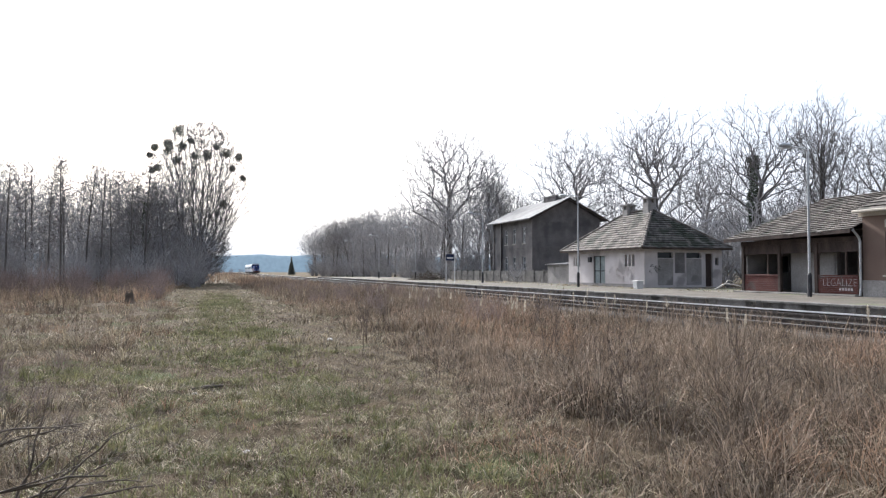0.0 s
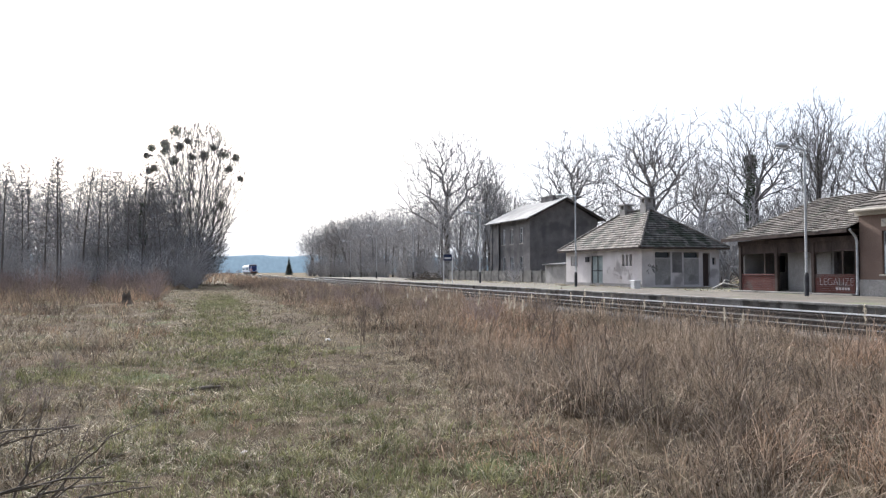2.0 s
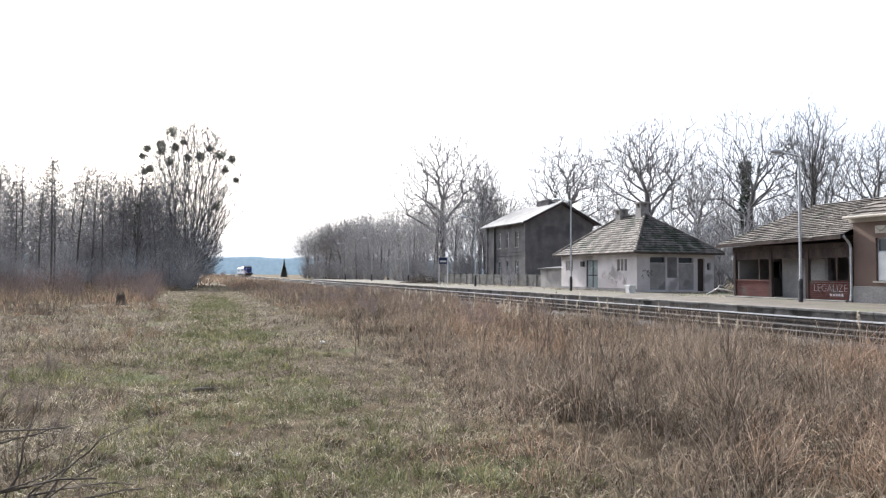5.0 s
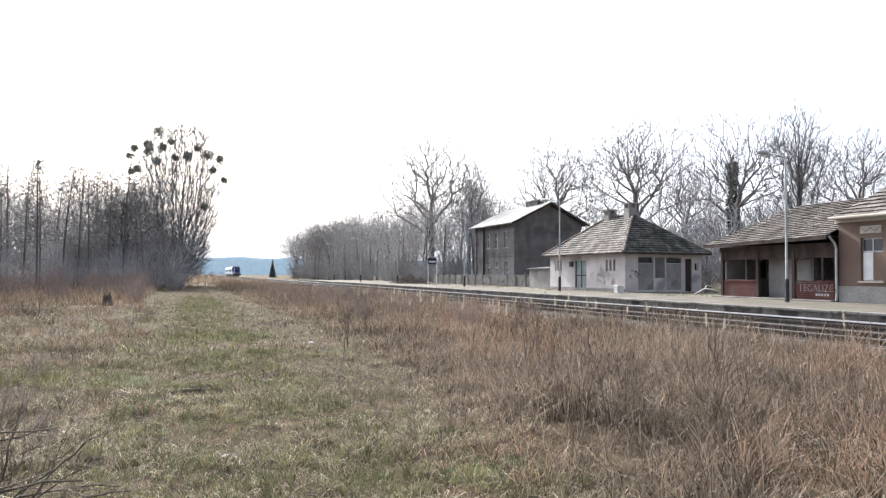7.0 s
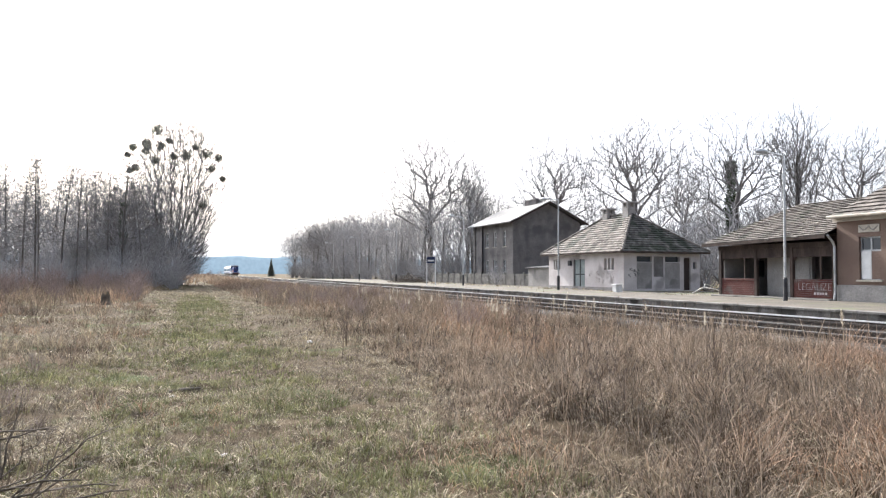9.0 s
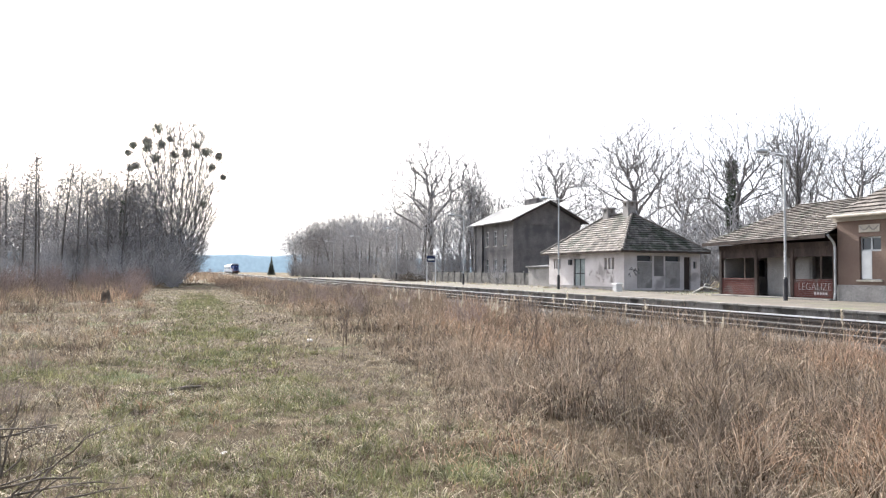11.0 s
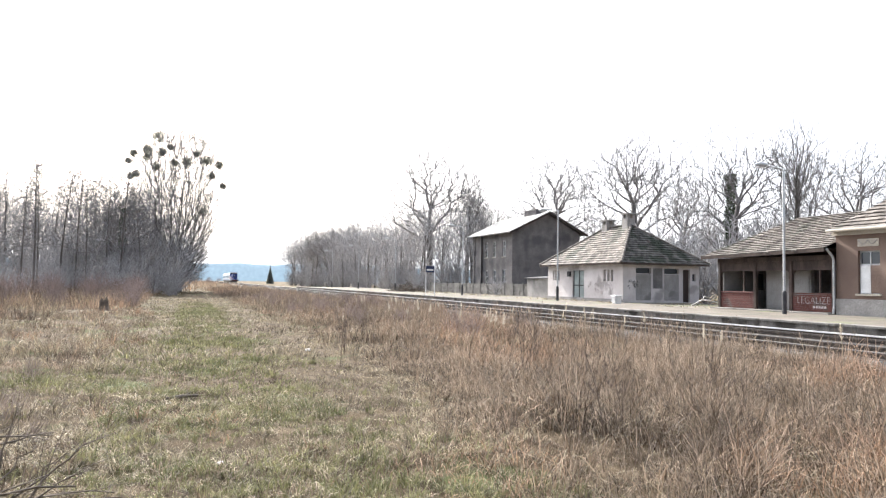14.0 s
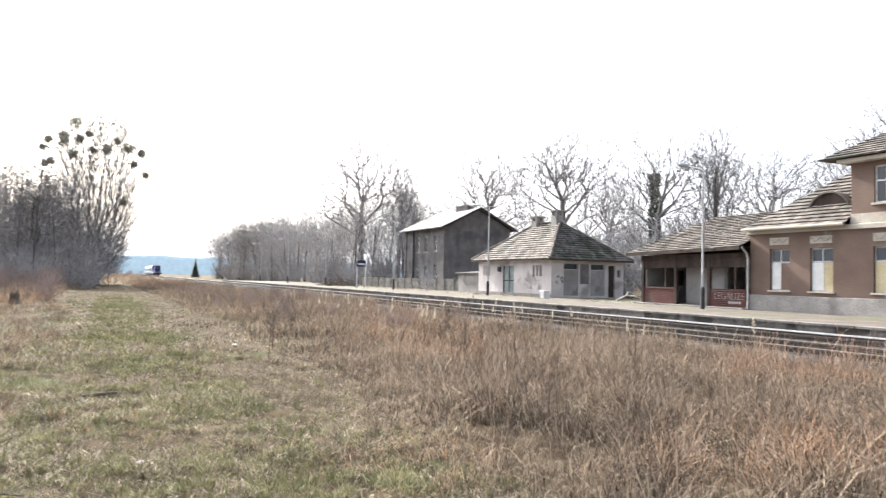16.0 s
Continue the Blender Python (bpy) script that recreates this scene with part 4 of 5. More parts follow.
def twigwork(trunk, points, bf, fine, twigs, r, twig_len, swell=0.45, forks=0):
    """Branches that reach every point from the trunk: each point joins where the way to it, and from it down to the root, is short.
    Returns the crown's shape and the trunk's radii."""
    n0, n = len(trunk), len(trunk) + len(points)
    P = np.array([tuple(q) for q in trunk] + [tuple(q) for q in points])
    parent = np.full(n, -1)
    way = np.zeros(n)
    for i in range(1, n0):
        parent[i] = i - 1
        way[i] = way[i - 1] + np.linalg.norm(P[i] - P[i - 1])
    cost, best = np.full(n, np.inf), np.zeros(n, int)
    free = np.ones(n, bool)
    free[:n0] = False
    order = []

    def offer(k):
        d = np.linalg.norm(P - P[k], axis=1)
        c = d + bf * way[k] + 0.5 * np.maximum(0, P[k, 2] - P[:, 2])
        m = free & (c < cost)
        cost[m], best[m] = c[m], k
    for k in range(2, n0):
        offer(k)
    for _ in range(n - n0):
        k = int(np.argmin(np.where(free, cost, np.inf)))
        free[k] = False
        parent[k] = best[k]
        way[k] = way[best[k]] + np.linalg.norm(P[k] - P[best[k]])
        order.append(k)
        offer(k)
    tips = np.zeros(n)
    has = np.zeros(n, bool)
    has[parent[n0:]] = True
    tips[n0:][~has[n0:]] = 1
    for k in reversed(order):
        tips[parent[k]] += tips[k]
    for k in range(n0 - 1, 0, -1):
        tips[k - 1] += tips[k]
    rad = fine * np.maximum(tips, 1) ** swell
    s = Shape()
    for k in order:
        a, b = Vector(P[parent[k]]), Vector(P[k])
        r0, r1 = min(rad[parent[k]], rad[k] * 1.35), rad[k]
        mid = a.lerp(b, 0.5) + Vector((r.uniform(-1, 1), r.uniform(-1, 1), r.uniform(-0.2, 1.0))) * (b - a).length * 0.075
        if r1 > 0.035:
            s.tube([a, mid, b], [r0, (r0 + r1) / 2, r1], 5, False)
        else:
            s.tube([a, b], [r0, r1], 3, False)
        if not has[k] or r.random() < 0.3:
            d = (b - a).normalized()
            for _ in range(twigs):
                e = b + (d * 0.9 + Vector((r.uniform(-1, 1), r.uniform(-1, 1), r.uniform(-0.5, 1.0))) * 0.9).normalized() * twig_len * r.uniform(0.5, 1.3)
                s.spike(b, e, fine * 0.95)
                for _ in range(forks):
                    o = b.lerp(e, r.uniform(0.3, 0.8))
                    s.spike(o, o + ((e - b).normalized() * 0.8 + Vector((r.uniform(-1, 1), r.uniform(-1, 1), r.uniform(-0.4, 0.9))) * 0.8).normalized() * twig_len * r.uniform(0.35, 0.7), fine * 0.75)
    return s, rad[:n0]


def crown_points(n, r, centre, radii, hollow=0.5, floor=-1.0):
    """Points in an uneven egg, more of them towards its skin."""
    out, seed = [], r.uniform(0, 50)
    while len(out) < n:
        d = Vector((r.gauss(0, 1), r.gauss(0, 1), r.gauss(0, 1))).normalized()
        if d.z < floor:
            continue
        k = r.random() ** hollow * (0.85 + 0.35 * noise.noise(d * 1.6 + Vector((seed, 0, 0))))
        out.append(Vector(centre) + Vector((d.x * radii[0], d.y * radii[1], d.z * radii[2])) * k)
    return out


def tree(name, label, seed, height, kind, category="tree", fine=0.0175, wood=""):
    """A bare tree at the origin, of that height: trunk, and a crown of limbs and twigs."""
    r = random.Random(seed)
    t = thing(name, (0, 0, 0), label, category)
    h = height
    lean = Vector((r.uniform(-0.07, 0.07), r.uniform(-0.07, 0.07), 0)) * h
    top = {"oak": 0.5, "maple": 0.6, "ash": 0.72, "alder": 0.97, "poplar": 0.16, "bush": 0.06}[kind]
    n = {"alder": 16, "ash": 11}.get(kind, 7)
    wob = 0.002 if kind == "alder" else 0.005
    stem = [Vector((0, 0, -0.2))] + [Vector((lean.x * (k / n) ** 2 + r.uniform(-1, 1) * wob * h, lean.y * (k / n) ** 2 + r.uniform(-1, 1) * wob * h, h * top * k / n)) for k in range(1, n + 1)]
    if kind == "oak":
        pts = crown_points(760, r, (lean.x, lean.y, 0.62 * h), (0.38 * h, 0.38 * h, 0.38 * h), 0.5, -0.7)
        s, rad = twigwork(stem, pts, 0.55, fine, 3, r, 0.065 * h, 0.48, 1)
    elif kind == "maple":
        pts = crown_points(400, r, (lean.x, lean.y, 0.55 * h), (0.26 * h, 0.26 * h, 0.46 * h), 0.5)
        s, rad = twigwork(stem, [q for q in pts if q.z > 0.12 * h], 0.6, fine, 3, r, 0.06 * h, 0.45, 1)
    elif kind == "ash":
        pts = crown_points(620, r, (lean.x, lean.y, 0.66 * h), (0.21 * h, 0.21 * h, 0.35 * h), 0.55)
        s, rad = twigwork(stem, pts, 0.75, fine, 3, r, 0.06 * h, 0.48, 1)
    elif kind == "alder":
        pts = []
        for _ in range(330):
            f = r.random() ** 0.8
            a = r.uniform(0, 2 * math.pi)
            w = (0.14 - 0.09 * f) * h * r.random() ** 0.6
            pts.append(Vector((lean.x * (0.35 + 0.6 * f) ** 2 + w * math.cos(a), lean.y * (0.35 + 0.6 * f) ** 2 + w * math.sin(a), (0.34 + 0.64 * f) * h)))
        s, rad = twigwork(stem, pts, 0.12, fine, 3, r, 0.05 * h, 0.33)
    elif kind == "poplar":
        pts = []
        for _ in range(5000):
            f = 0.07 + 0.93 * r.random() ** 1.15
            a = r.uniform(0, 2 * math.pi)
            wide = np.interp(f, (0.05, 0.2, 0.4, 0.55, 0.72, 0.85, 1.0), (0.10, 0.19, 0.25, 0.29, 0.33, 0.31, 0.15))
            w = wide * h * math.sqrt(r.random()) * (0.9 + 0.3 * noise.noise((math.cos(a) * 2, math.sin(a) * 2, f * 5)))
            if f > 0.62 and noise.noise((math.cos(a) * 2.5, math.sin(a) * 2.5, 3.0 + w * 0.3)) < -0.22:
                continue
            pts.append(Vector((w * math.cos(a), w * math.sin(a), f * h)))
        s, rad = twigwork(stem, pts, 0.72, fine, 3, r, 0.05 * h, 0.41, 2)
    else:
        pts = crown_points(200, r, (0, 0, 0.45 * h), (0.5 * h, 0.5 * h, 0.52 * h), 0.6)
        pts = [q for q in pts if q.z > 0.05 * h]
        s, rad = twigwork(stem, pts, 0.8, fine, 3, r, 0.10 * h, 0.35)
    up = h / max(q[2] for q in s.v)
    s.v = [(x * up, y * up, z * up) for x, y, z in s.v]
    stem = [q * up for q in stem]
    rad = [q * (1.6 if k == 0 else 1.0) for k, q in enumerate(rad)]
    if kind == "alder":
        rad = [min(q, 0.17 * (1 - k / (n + 0.6)) ** 0.8) for k, q in enumerate(rad)]
    part("trunk", Shape().tube(stem, rad, 8), M["bark"], t, smooth=True)
    # bush and maple crowns take the bark paled for haze
    part("crown", s, M[wood or ("scrub" if kind in ("bush", "maple") else "twig")], t, "bare winter branches and twigs")
    return t


def place(ob, x, y, scale, turn_deg, z=0.0):
    ob.matrix_basis = pose(x, y, z, 0, 0, turn_deg) @ Matrix.Diagonal((scale, scale, scale, 1))


def again(ob, x, y, scale, turn_deg, z=0.0):
    c = copy_thing(ob, pose(x, y, z, 0, 0, turn_deg))
    c.scale = (scale, scale, scale)
    return c


r = random.Random(21)
# the edge of the wood beside the meadow: slender trees
alders = [tree("alder_tree", "slender bare alder tree at the edge of the wood", 30 + i, 14, "alder", fine=0.020) for i in range(4)]
spots = [(-13.6, 70, 1.0), (-12.4, 78, 0.9), (-11.0, 74, 0.95), (-10.2, 70, 1.05), (-10.0, 73, 1.1), (-8.6, 76, 0.95), (-7.6, 80, 1.05), (-6.9, 74, 1.0), (-5.6, 78, 1.0), (-4.6, 76, 1.05), (-3.6, 84, 1.05), (-15.0, 76, 0.9), (-12.0, 90, 1.1), (-9.2, 92, 1.15), (-6.3, 95, 1.2), (-14.4, 88, 1.0), (-5.0, 90, 1.1), (-3.2, 79, 0.9)]
for i, (a, y, sc) in enumerate(spots):
    x = y * math.tan(radians(a))
    if i < 4:
        place(alders[i], x, y, sc * 0.85, r.uniform(0, 360))
    else:
        again(alders[i % 4], x, y, sc * r.uniform(0.78, 0.98), r.uniform(0, 360))

big = tree("poplar_tree", "large many-stemmed bare tree full of mistletoe", 77, 21.3, "poplar", fine=0.0165)
place(big, -0.9, 93, 1.0, 0)
ORIGIN[big] = Vector((0, 0, 0))


def leaf_ball(shape, c, rad, n, size, r):
    """A ragged ball of small leaves on short twigs."""
    for _ in range(n):
        d = Vector((r.gauss(0, 1), r.gauss(0, 1), r.gauss(0, 1))).normalized()
        p = Vector(c) + d * rad * (r.random() ** 0.45) * r.uniform(0.8, 1.1)
        u = Vector((r.gauss(0, 1), r.gauss(0, 1), r.gauss(0, 1))).normalized() * size
        w = u.cross(d).normalized() * size * 0.6
        shape.add([p - u, p + w, p + u, p - w], [(0, 1, 2, 3)])


mr = random.Random(4)
MISTLE = [(-2.9, 19.2, 0.75), (-4.2, 17.9, 0.6), (-2.4, 17.4, 0.5), (-5.6, 16.9, 0.45), (-4.0, 16.6, 0.6), (-3.0, 15.4, 0.55), (0.6, 16.4, 0.6), (2.9, 16.4, 0.6), (4.4, 16.2, 0.5), (3.6, 14.7, 0.4), (-6.2, 16.0, 0.35), (-6.0, 14.3, 0.35), (-1.5, 18.4, 0.35), (-0.9, 15.9, 0.4), (5.0, 13.6, 0.35), (-5.4, 14.6, 0.45), (1.7, 17.4, 0.35), (2.6, 10.2, 0.5)]
for dx, z, rad in MISTLE:
    sh = Shape()
    leaf_ball(sh, (dx, mr.uniform(-2, 2), z), rad * 1.2, 380, 0.11, mr)
    part("mistletoe_ball", sh, M["mistletoe"], big, "round dark mistletoe clump", kind="stuff")

# woodland behind the platform and the buildings
oaks = [tree("oak_tree", "broad bare deciduous tree with fine twigs", 50 + i, 16, "oak") for i in range(3)]
ashes = [tree("ash_tree", "tall bare deciduous tree with upright limbs", 60 + i, 17, "ash") for i in range(3)]
maples = [tree("maple_tree", "bare woodland tree with a tall dense crown", 70 + i, 15, "maple") for i in range(4)]
pool = oaks + ashes + maples
used = set()


def wood_tree(kind, az, dist, h, z=0.0):
    x, y = dist * math.sin(radians(az)), dist * math.cos(radians(az))
    ob = pool[kind]
    sc = h / (16.0 if kind < 3 else 17.0 if kind < 6 else 15.0)
    if kind in used:
        return again(ob, x, y, sc, r.uniform(0, 360), z)
    used.add(kind)
    place(ob, x, y, sc, r.uniform(0, 360), z)
    return ob


# single trees that stand out against the sky: kind, bearing from the rails' line, distance, height
for k, az, dist, h in ((0, 19.2, 106, 22.0), (3, 22.3, 108, 20), (4, 23.6, 112, 16.5), (1, 24.8, 116, 14), (0, 29.3, 96, 19), (1, 36.0, 80, 18.2), (2, 32.6, 100, 12.5), (2, 39.4, 88, 15.5), (5, 41.2, 98, 12), (3, 47.4, 70, 17.4), (2, 45.2, 88, 11.5), (0, 51.2, 76, 15.5), (2, 56, 80, 17), (0, 60, 70, 18), (1, 65, 74, 17), (2, 26.6, 116, 13)):
    wood_tree(k, az, dist, h * (1.16 if k < 3 and az < 46 else 1.07))
# the wood's edge running away beside the line
for i in range(28):
    y = 92 + i * 5.2 + r.uniform(-1.5, 1.5)
    for row in range(2):
        x = 33.0 + row * 6 + r.uniform(-1.5, 2.5)
        h = (14 + 0.03 * (y - 110) + 3.0 * noise.noise((i * 0.35, row, 0))) * (1.0 + 0.10 * row) + r.uniform(-1, 1)
        wood_tree(r.choice((6, 7, 8, 9, 6, 7, 8, 9, 2)), math.degrees(math.atan2(x, y)), math.hypot(x, y), h)
# a second belt behind the houses
for i in range(16):
    az = 26 + i * 2.4
    wood_tree(r.choice((6, 7, 8, 9)), az, r.uniform(92, 116), r.uniform(10, 13.5))

# more wood behind the slender trees
for i in range(28):
    wood_tree(r.choice((6, 7, 8, 9)), -17 + i * 0.56 + r.uniform(-0.4, 0.4), r.uniform(92, 125), r.uniform(12, 17.5))

# ivy on one trunk
iv = Shape()
ir = random.Random(9)
ivy_tree = tree("ivy_clad_tree", "bare tree with a trunk wrapped in dark ivy", 91, 18.5, "oak")
for i in range(4200):
    z = 12.5 * ir.random() ** 1.1
    w = ir.uniform(0, 2 * math.pi)
    rad = (0.42 - 0.015 * z) + 0.45 * noise.noise((z * 0.7, math.cos(w), math.sin(w))) + ir.uniform(-0.1, 0.25)
    leaf_ball(iv, (rad * math.cos(w), rad * math.sin(w), z), 0.05, 1, 0.125, ir)
part("ivy", iv, M["evergreen"], ivy_tree, "dense dark green ivy leaves")
place(ivy_tree, 72 * math.sin(radians(42.9)), 72 * math.cos(radians(42.9)), 1.0, 40)

for az, d, sc, tn in ((-5.6, 86, 0.68, 100), (-4.6, 84, 0.74, 200)):
    again(ivy_tree, d * math.sin(radians(az)), d * math.cos(radians(az)), sc, tn)

# undergrowth
bushes = [tree("bare_bush", "dense bare bush of thin stems", 80 + i, 4.5, "bush", "bush") for i in range(3)]
placed = set()


def bush(x, y, scale, z=0.0):
    k = r.randrange(3)
    if k in placed:
        return again(bushes[k], x, y, scale, r.uniform(0, 360), z)
    placed.add(k)
    place(bushes[k], x, y, scale, r.uniform(0, 360), z)


for i in range(30):
    y = r.uniform(66, 80)
    bush(y * math.tan(radians(r.uniform(-16, -0.6))), y, r.uniform(0.5, 1.1))
for i in range(34):
    y = r.uniform(82, 100)
    bush(y * math.tan(radians(r.uniform(-17, -0.6))), y, r.uniform(1.2, 1.9))
for i in range(8):
    bush(r.uniform(-7, -0.5), r.uniform(86, 96), r.uniform(1.0, 1.7))
for i in range(60):
    y = r.uniform(80, 225)
    bush(31.5 + r.uniform(-1, 3), y, r.uniform(0.7, 1.5))
for i in range(40):
    az = r.uniform(24, 56)
    d = r.uniform(62, 84)
    d += 26 if az < 34 else 0
    if az > 34 or d > 90:
        bush(d * math.sin(radians(az)), d * math.cos(radians(az)), r.uniform(0.8, 1.5))
for i in range(30):
    az, d = r.uniform(37.5, 60), r.uniform(66, 84)
    bush(d * math.sin(radians(az)), d * math.cos(radians(az)), r.uniform(1.5, 2.3))
bush(27.5, 84, 0.7, 0.4)
bush(29, 63, 0.5, 0.4)

# low brown thickets between the meadow and the wood, and scrub far along the line
thickets = [tree("low_thicket", "low brown thicket of thin bare stems", 84 + i, 2.2, "bush", "bush", 0.006, "thicket") for i in range(2)]
far_scrub = [(r.uniform(-24, 13), r.uniform(250, 420), r.uniform(0.8, 1.6)) for _ in range(26)]
low_scrub = [(y * math.tan(radians(r.uniform(-17, -3.0))), y, r.uniform(0.5, 1.15)) for y in (r.uniform(40, 70) for _ in range(46))]
near_scrub = [(-1.75, 8.6, 0.22), (-2.4, 9.6, 0.3), (-1.35, 7.9, 0.16), (-3.0, 11.2, 0.32), (-1.9, 6.8, 0.2), (-4.4, 14.5, 0.36), (-2.2, 12.4, 0.2), (-5.0, 18.0, 0.4)]
edge_scrub = [(r.uniform(3.8, 11.5), y, r.uniform(0.35, 0.55)) for y in (r.uniform(18, 60) for _ in range(46))]
for i, (x, y, sc) in enumerate(low_scrub + near_scrub + edge_scrub + far_scrub):
    z = ground_height(x, y) - 0.03
    if i < 2:
        place(thickets[i], x, y, sc, r.uniform(0, 360), z)
    else:
        again(thickets[i % 2], x, y, sc, r.uniform(0, 360), z)

# a small spruce far down the line, and the far wooded hill
sp = thing("spruce_tree", (0, 0, 0), "small dark spruce tree", "tree")
part("trunk", Shape().tube([(0, 0, 0), (0, 0, 8.4)], [0.16, 0.02], 6), M["bark"], sp)
ne = Shape()
for i in range(1500):
    f = mr.random() ** 0.7
    z = 8.3 - f * 7.8
    w = mr.uniform(0, 2 * math.pi)
    L = f * 2.3 * mr.uniform(0.7, 1.0)
    a, b = Vector((0, 0, z)), Vector((L * math.cos(w), L * math.sin(w), z - L * 0.35))
    sd = Vector((-math.sin(w), math.cos(w), 0)) * (0.08 + 0.15 * f)
    ne.add([a, b - sd * 0.4, b + sd * 0.4, a.lerp(b, 0.5) + sd, a.lerp(b, 0.5) - sd], [(0, 4, 1), (0, 3, 2), (4, 3, 2, 1)])
# paler than evergreen, so that the colour holds the haze
part("crown", ne, M["mistletoe"], sp, "dense needles paled for haze")
place(sp, 300 * math.sin(radians(6.35)), 300 * math.cos(radians(6.35)), 1.0, 0)

# far hill; its glowing blue material holds the haze
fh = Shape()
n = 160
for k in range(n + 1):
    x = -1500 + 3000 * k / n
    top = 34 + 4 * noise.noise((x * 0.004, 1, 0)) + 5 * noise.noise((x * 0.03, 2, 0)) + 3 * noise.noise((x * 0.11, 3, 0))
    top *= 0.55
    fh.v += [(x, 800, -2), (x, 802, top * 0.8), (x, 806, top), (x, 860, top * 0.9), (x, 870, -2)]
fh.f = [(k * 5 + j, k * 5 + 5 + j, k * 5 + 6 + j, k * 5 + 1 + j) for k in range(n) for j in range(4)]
solid("backdrop", fh, M["far"], "wooded hill on the horizon with blue haze painted in", "hill", "structure", smooth=True)

# ---- grass ----


def floor_z(x, y):
    return np.array([ground_height(a, b) for a, b in zip(x, y)]) - 0.02


def tall(n, x0, x1, y0, y1, h, w, mat, name, label, lean=0.6, edge=0.0, spread=2.8):
    """Tall grass beside the path, in clumps and matted mounds that lean each its own way, with gaps between them."""
    x, y = rng.uniform(x0, x1, n), rng.uniform(y0, y1, n)
    p = fbm(x, y, 0.30)
    q = fbm(x, y, 1.1)
    f = fbm(x + 40, y, 2.6)
    rim = np.interp(y, (4, 6, 10, 16, 30, 60), (2.1, 2.3, 3.2, 3.4, 3.3, 2.9)) + edge
    keep = (x > rim + 0.6 * p + 0.5 * q) & (rng.uniform(-0.9, 0.5, n) < p + 1.2 * q + 0.7 * f + 0.15)
    x, y, p, q, f, rim = x[keep], y[keep], p[keep], q[keep], f[keep], rim[keep]
    near_edge = np.clip((x - rim + 0.5) / 2.0, 0.25, 1.0)
    hh = h * (0.78 + 0.45 * p + 0.6 * q + 0.35 * f) * rng.uniform(0.35, 1.25, len(x)) * near_edge * np.clip((13.4 - x) / 4.0, 0.7, 1.0)
    way = np.pi * 2.5 * fbm(x, y, 0.7)
    return blades(name, x, y, floor_z(x, y), np.maximum(hh, 0.08), w * rng.uniform(0.6, 1.4, len(x)), lean, mat, label, "grass", way, spread)


# low dark layer: the shade between the stalks is put into its colour
tall(36000, 1.6, 12.6, 3.0, 13, 0.42, 0.008, M["dark_grass"], "rotten_grass", "low grass coloured dark for the shade under the stalks", 1.4)
tall(46000, 1.6, 12.6, 3.0, 13, 0.62, 0.0068, M["dry"], "tall_dry_grass", "tall russet dry grass beside the track", 1.15)
tall(9000, 1.6, 12.6, 3.0, 13, 0.74, 0.0065, M["hay"], "tall_dry_grass", "pale wiry grass stalks beside the track", 0.8)
tall(15000, 1.6, 12.6, 3.0, 13, 0.62, 0.0058, M["hay"], "matted_dry_grass", "tangle of bent and broken pale grass stems", 2.5)
tall(6500, 1.4, 12.6, 3.0, 13, 0.58, 0.006, M["straw"], "matted_dry_grass", "bleached bent straw over the matted grass", 2.6, -0.3)
# the same shade-dark layer farther along
tall(12000, 1.6, 12.8, 12, 32, 0.45, 0.016, M["dark_grass"], "rotten_grass", "low grass coloured dark for the shade under the stalks", 1.3)
tall(20000, 1.6, 12.8, 12, 32, 0.60, 0.013, M["dry"], "tall_dry_grass", "tall russet dry grass beside the track", 1.1)
tall(15000, 1.6, 12.8, 12, 32, 0.64, 0.011, M["hay"], "tall_dry_grass", "pale wiry grass stalks beside the track", 0.9)
tall(6000, 1.6, 12.8, 12, 32, 0.60, 0.011, M["hay"], "matted_dry_grass", "tangle of bent and broken pale grass stems", 2.2)
# paler hay replaces dry grass from here on; haze is in its tone
tall(30000, 2.0, 12.8, 32, 120, 0.72, 0.026, M["hay"], "tall_dry_grass", "pale dry grass along the line", 0.8)
tall(14000, 2.0, 12.8, 32, 120, 0.78, 0.022, M["weed"], "dead_weed_stalks", "brown dead weeds along the line", 0.6)
tall(14000, 1.4, 12.6, 14, 60, 0.60, 0.012, M["straw"], "pale_straw_grass", "bleached straw among the tall grass", 1.4, -0.5)
tall(12000, 2.2, 12.8, 4, 40, 0.85, 0.005, M["weed"], "dead_weed_stalks", "thin dark dead weed stalks", 0.4)
tall(9000, 9.5, 13.4, 5, 60, 0.6, 0.011, M["weed"], "dead_weed_stalks", "thin dark dead weed stalks", 0.5, 6.5)
tall(9000, 11.0, 14.0, 5, 60, 1.3, 0.011, M["hay"], "tall_dry_grass", "pale dry grass at the foot of the ballast", 0.7, 7.6)


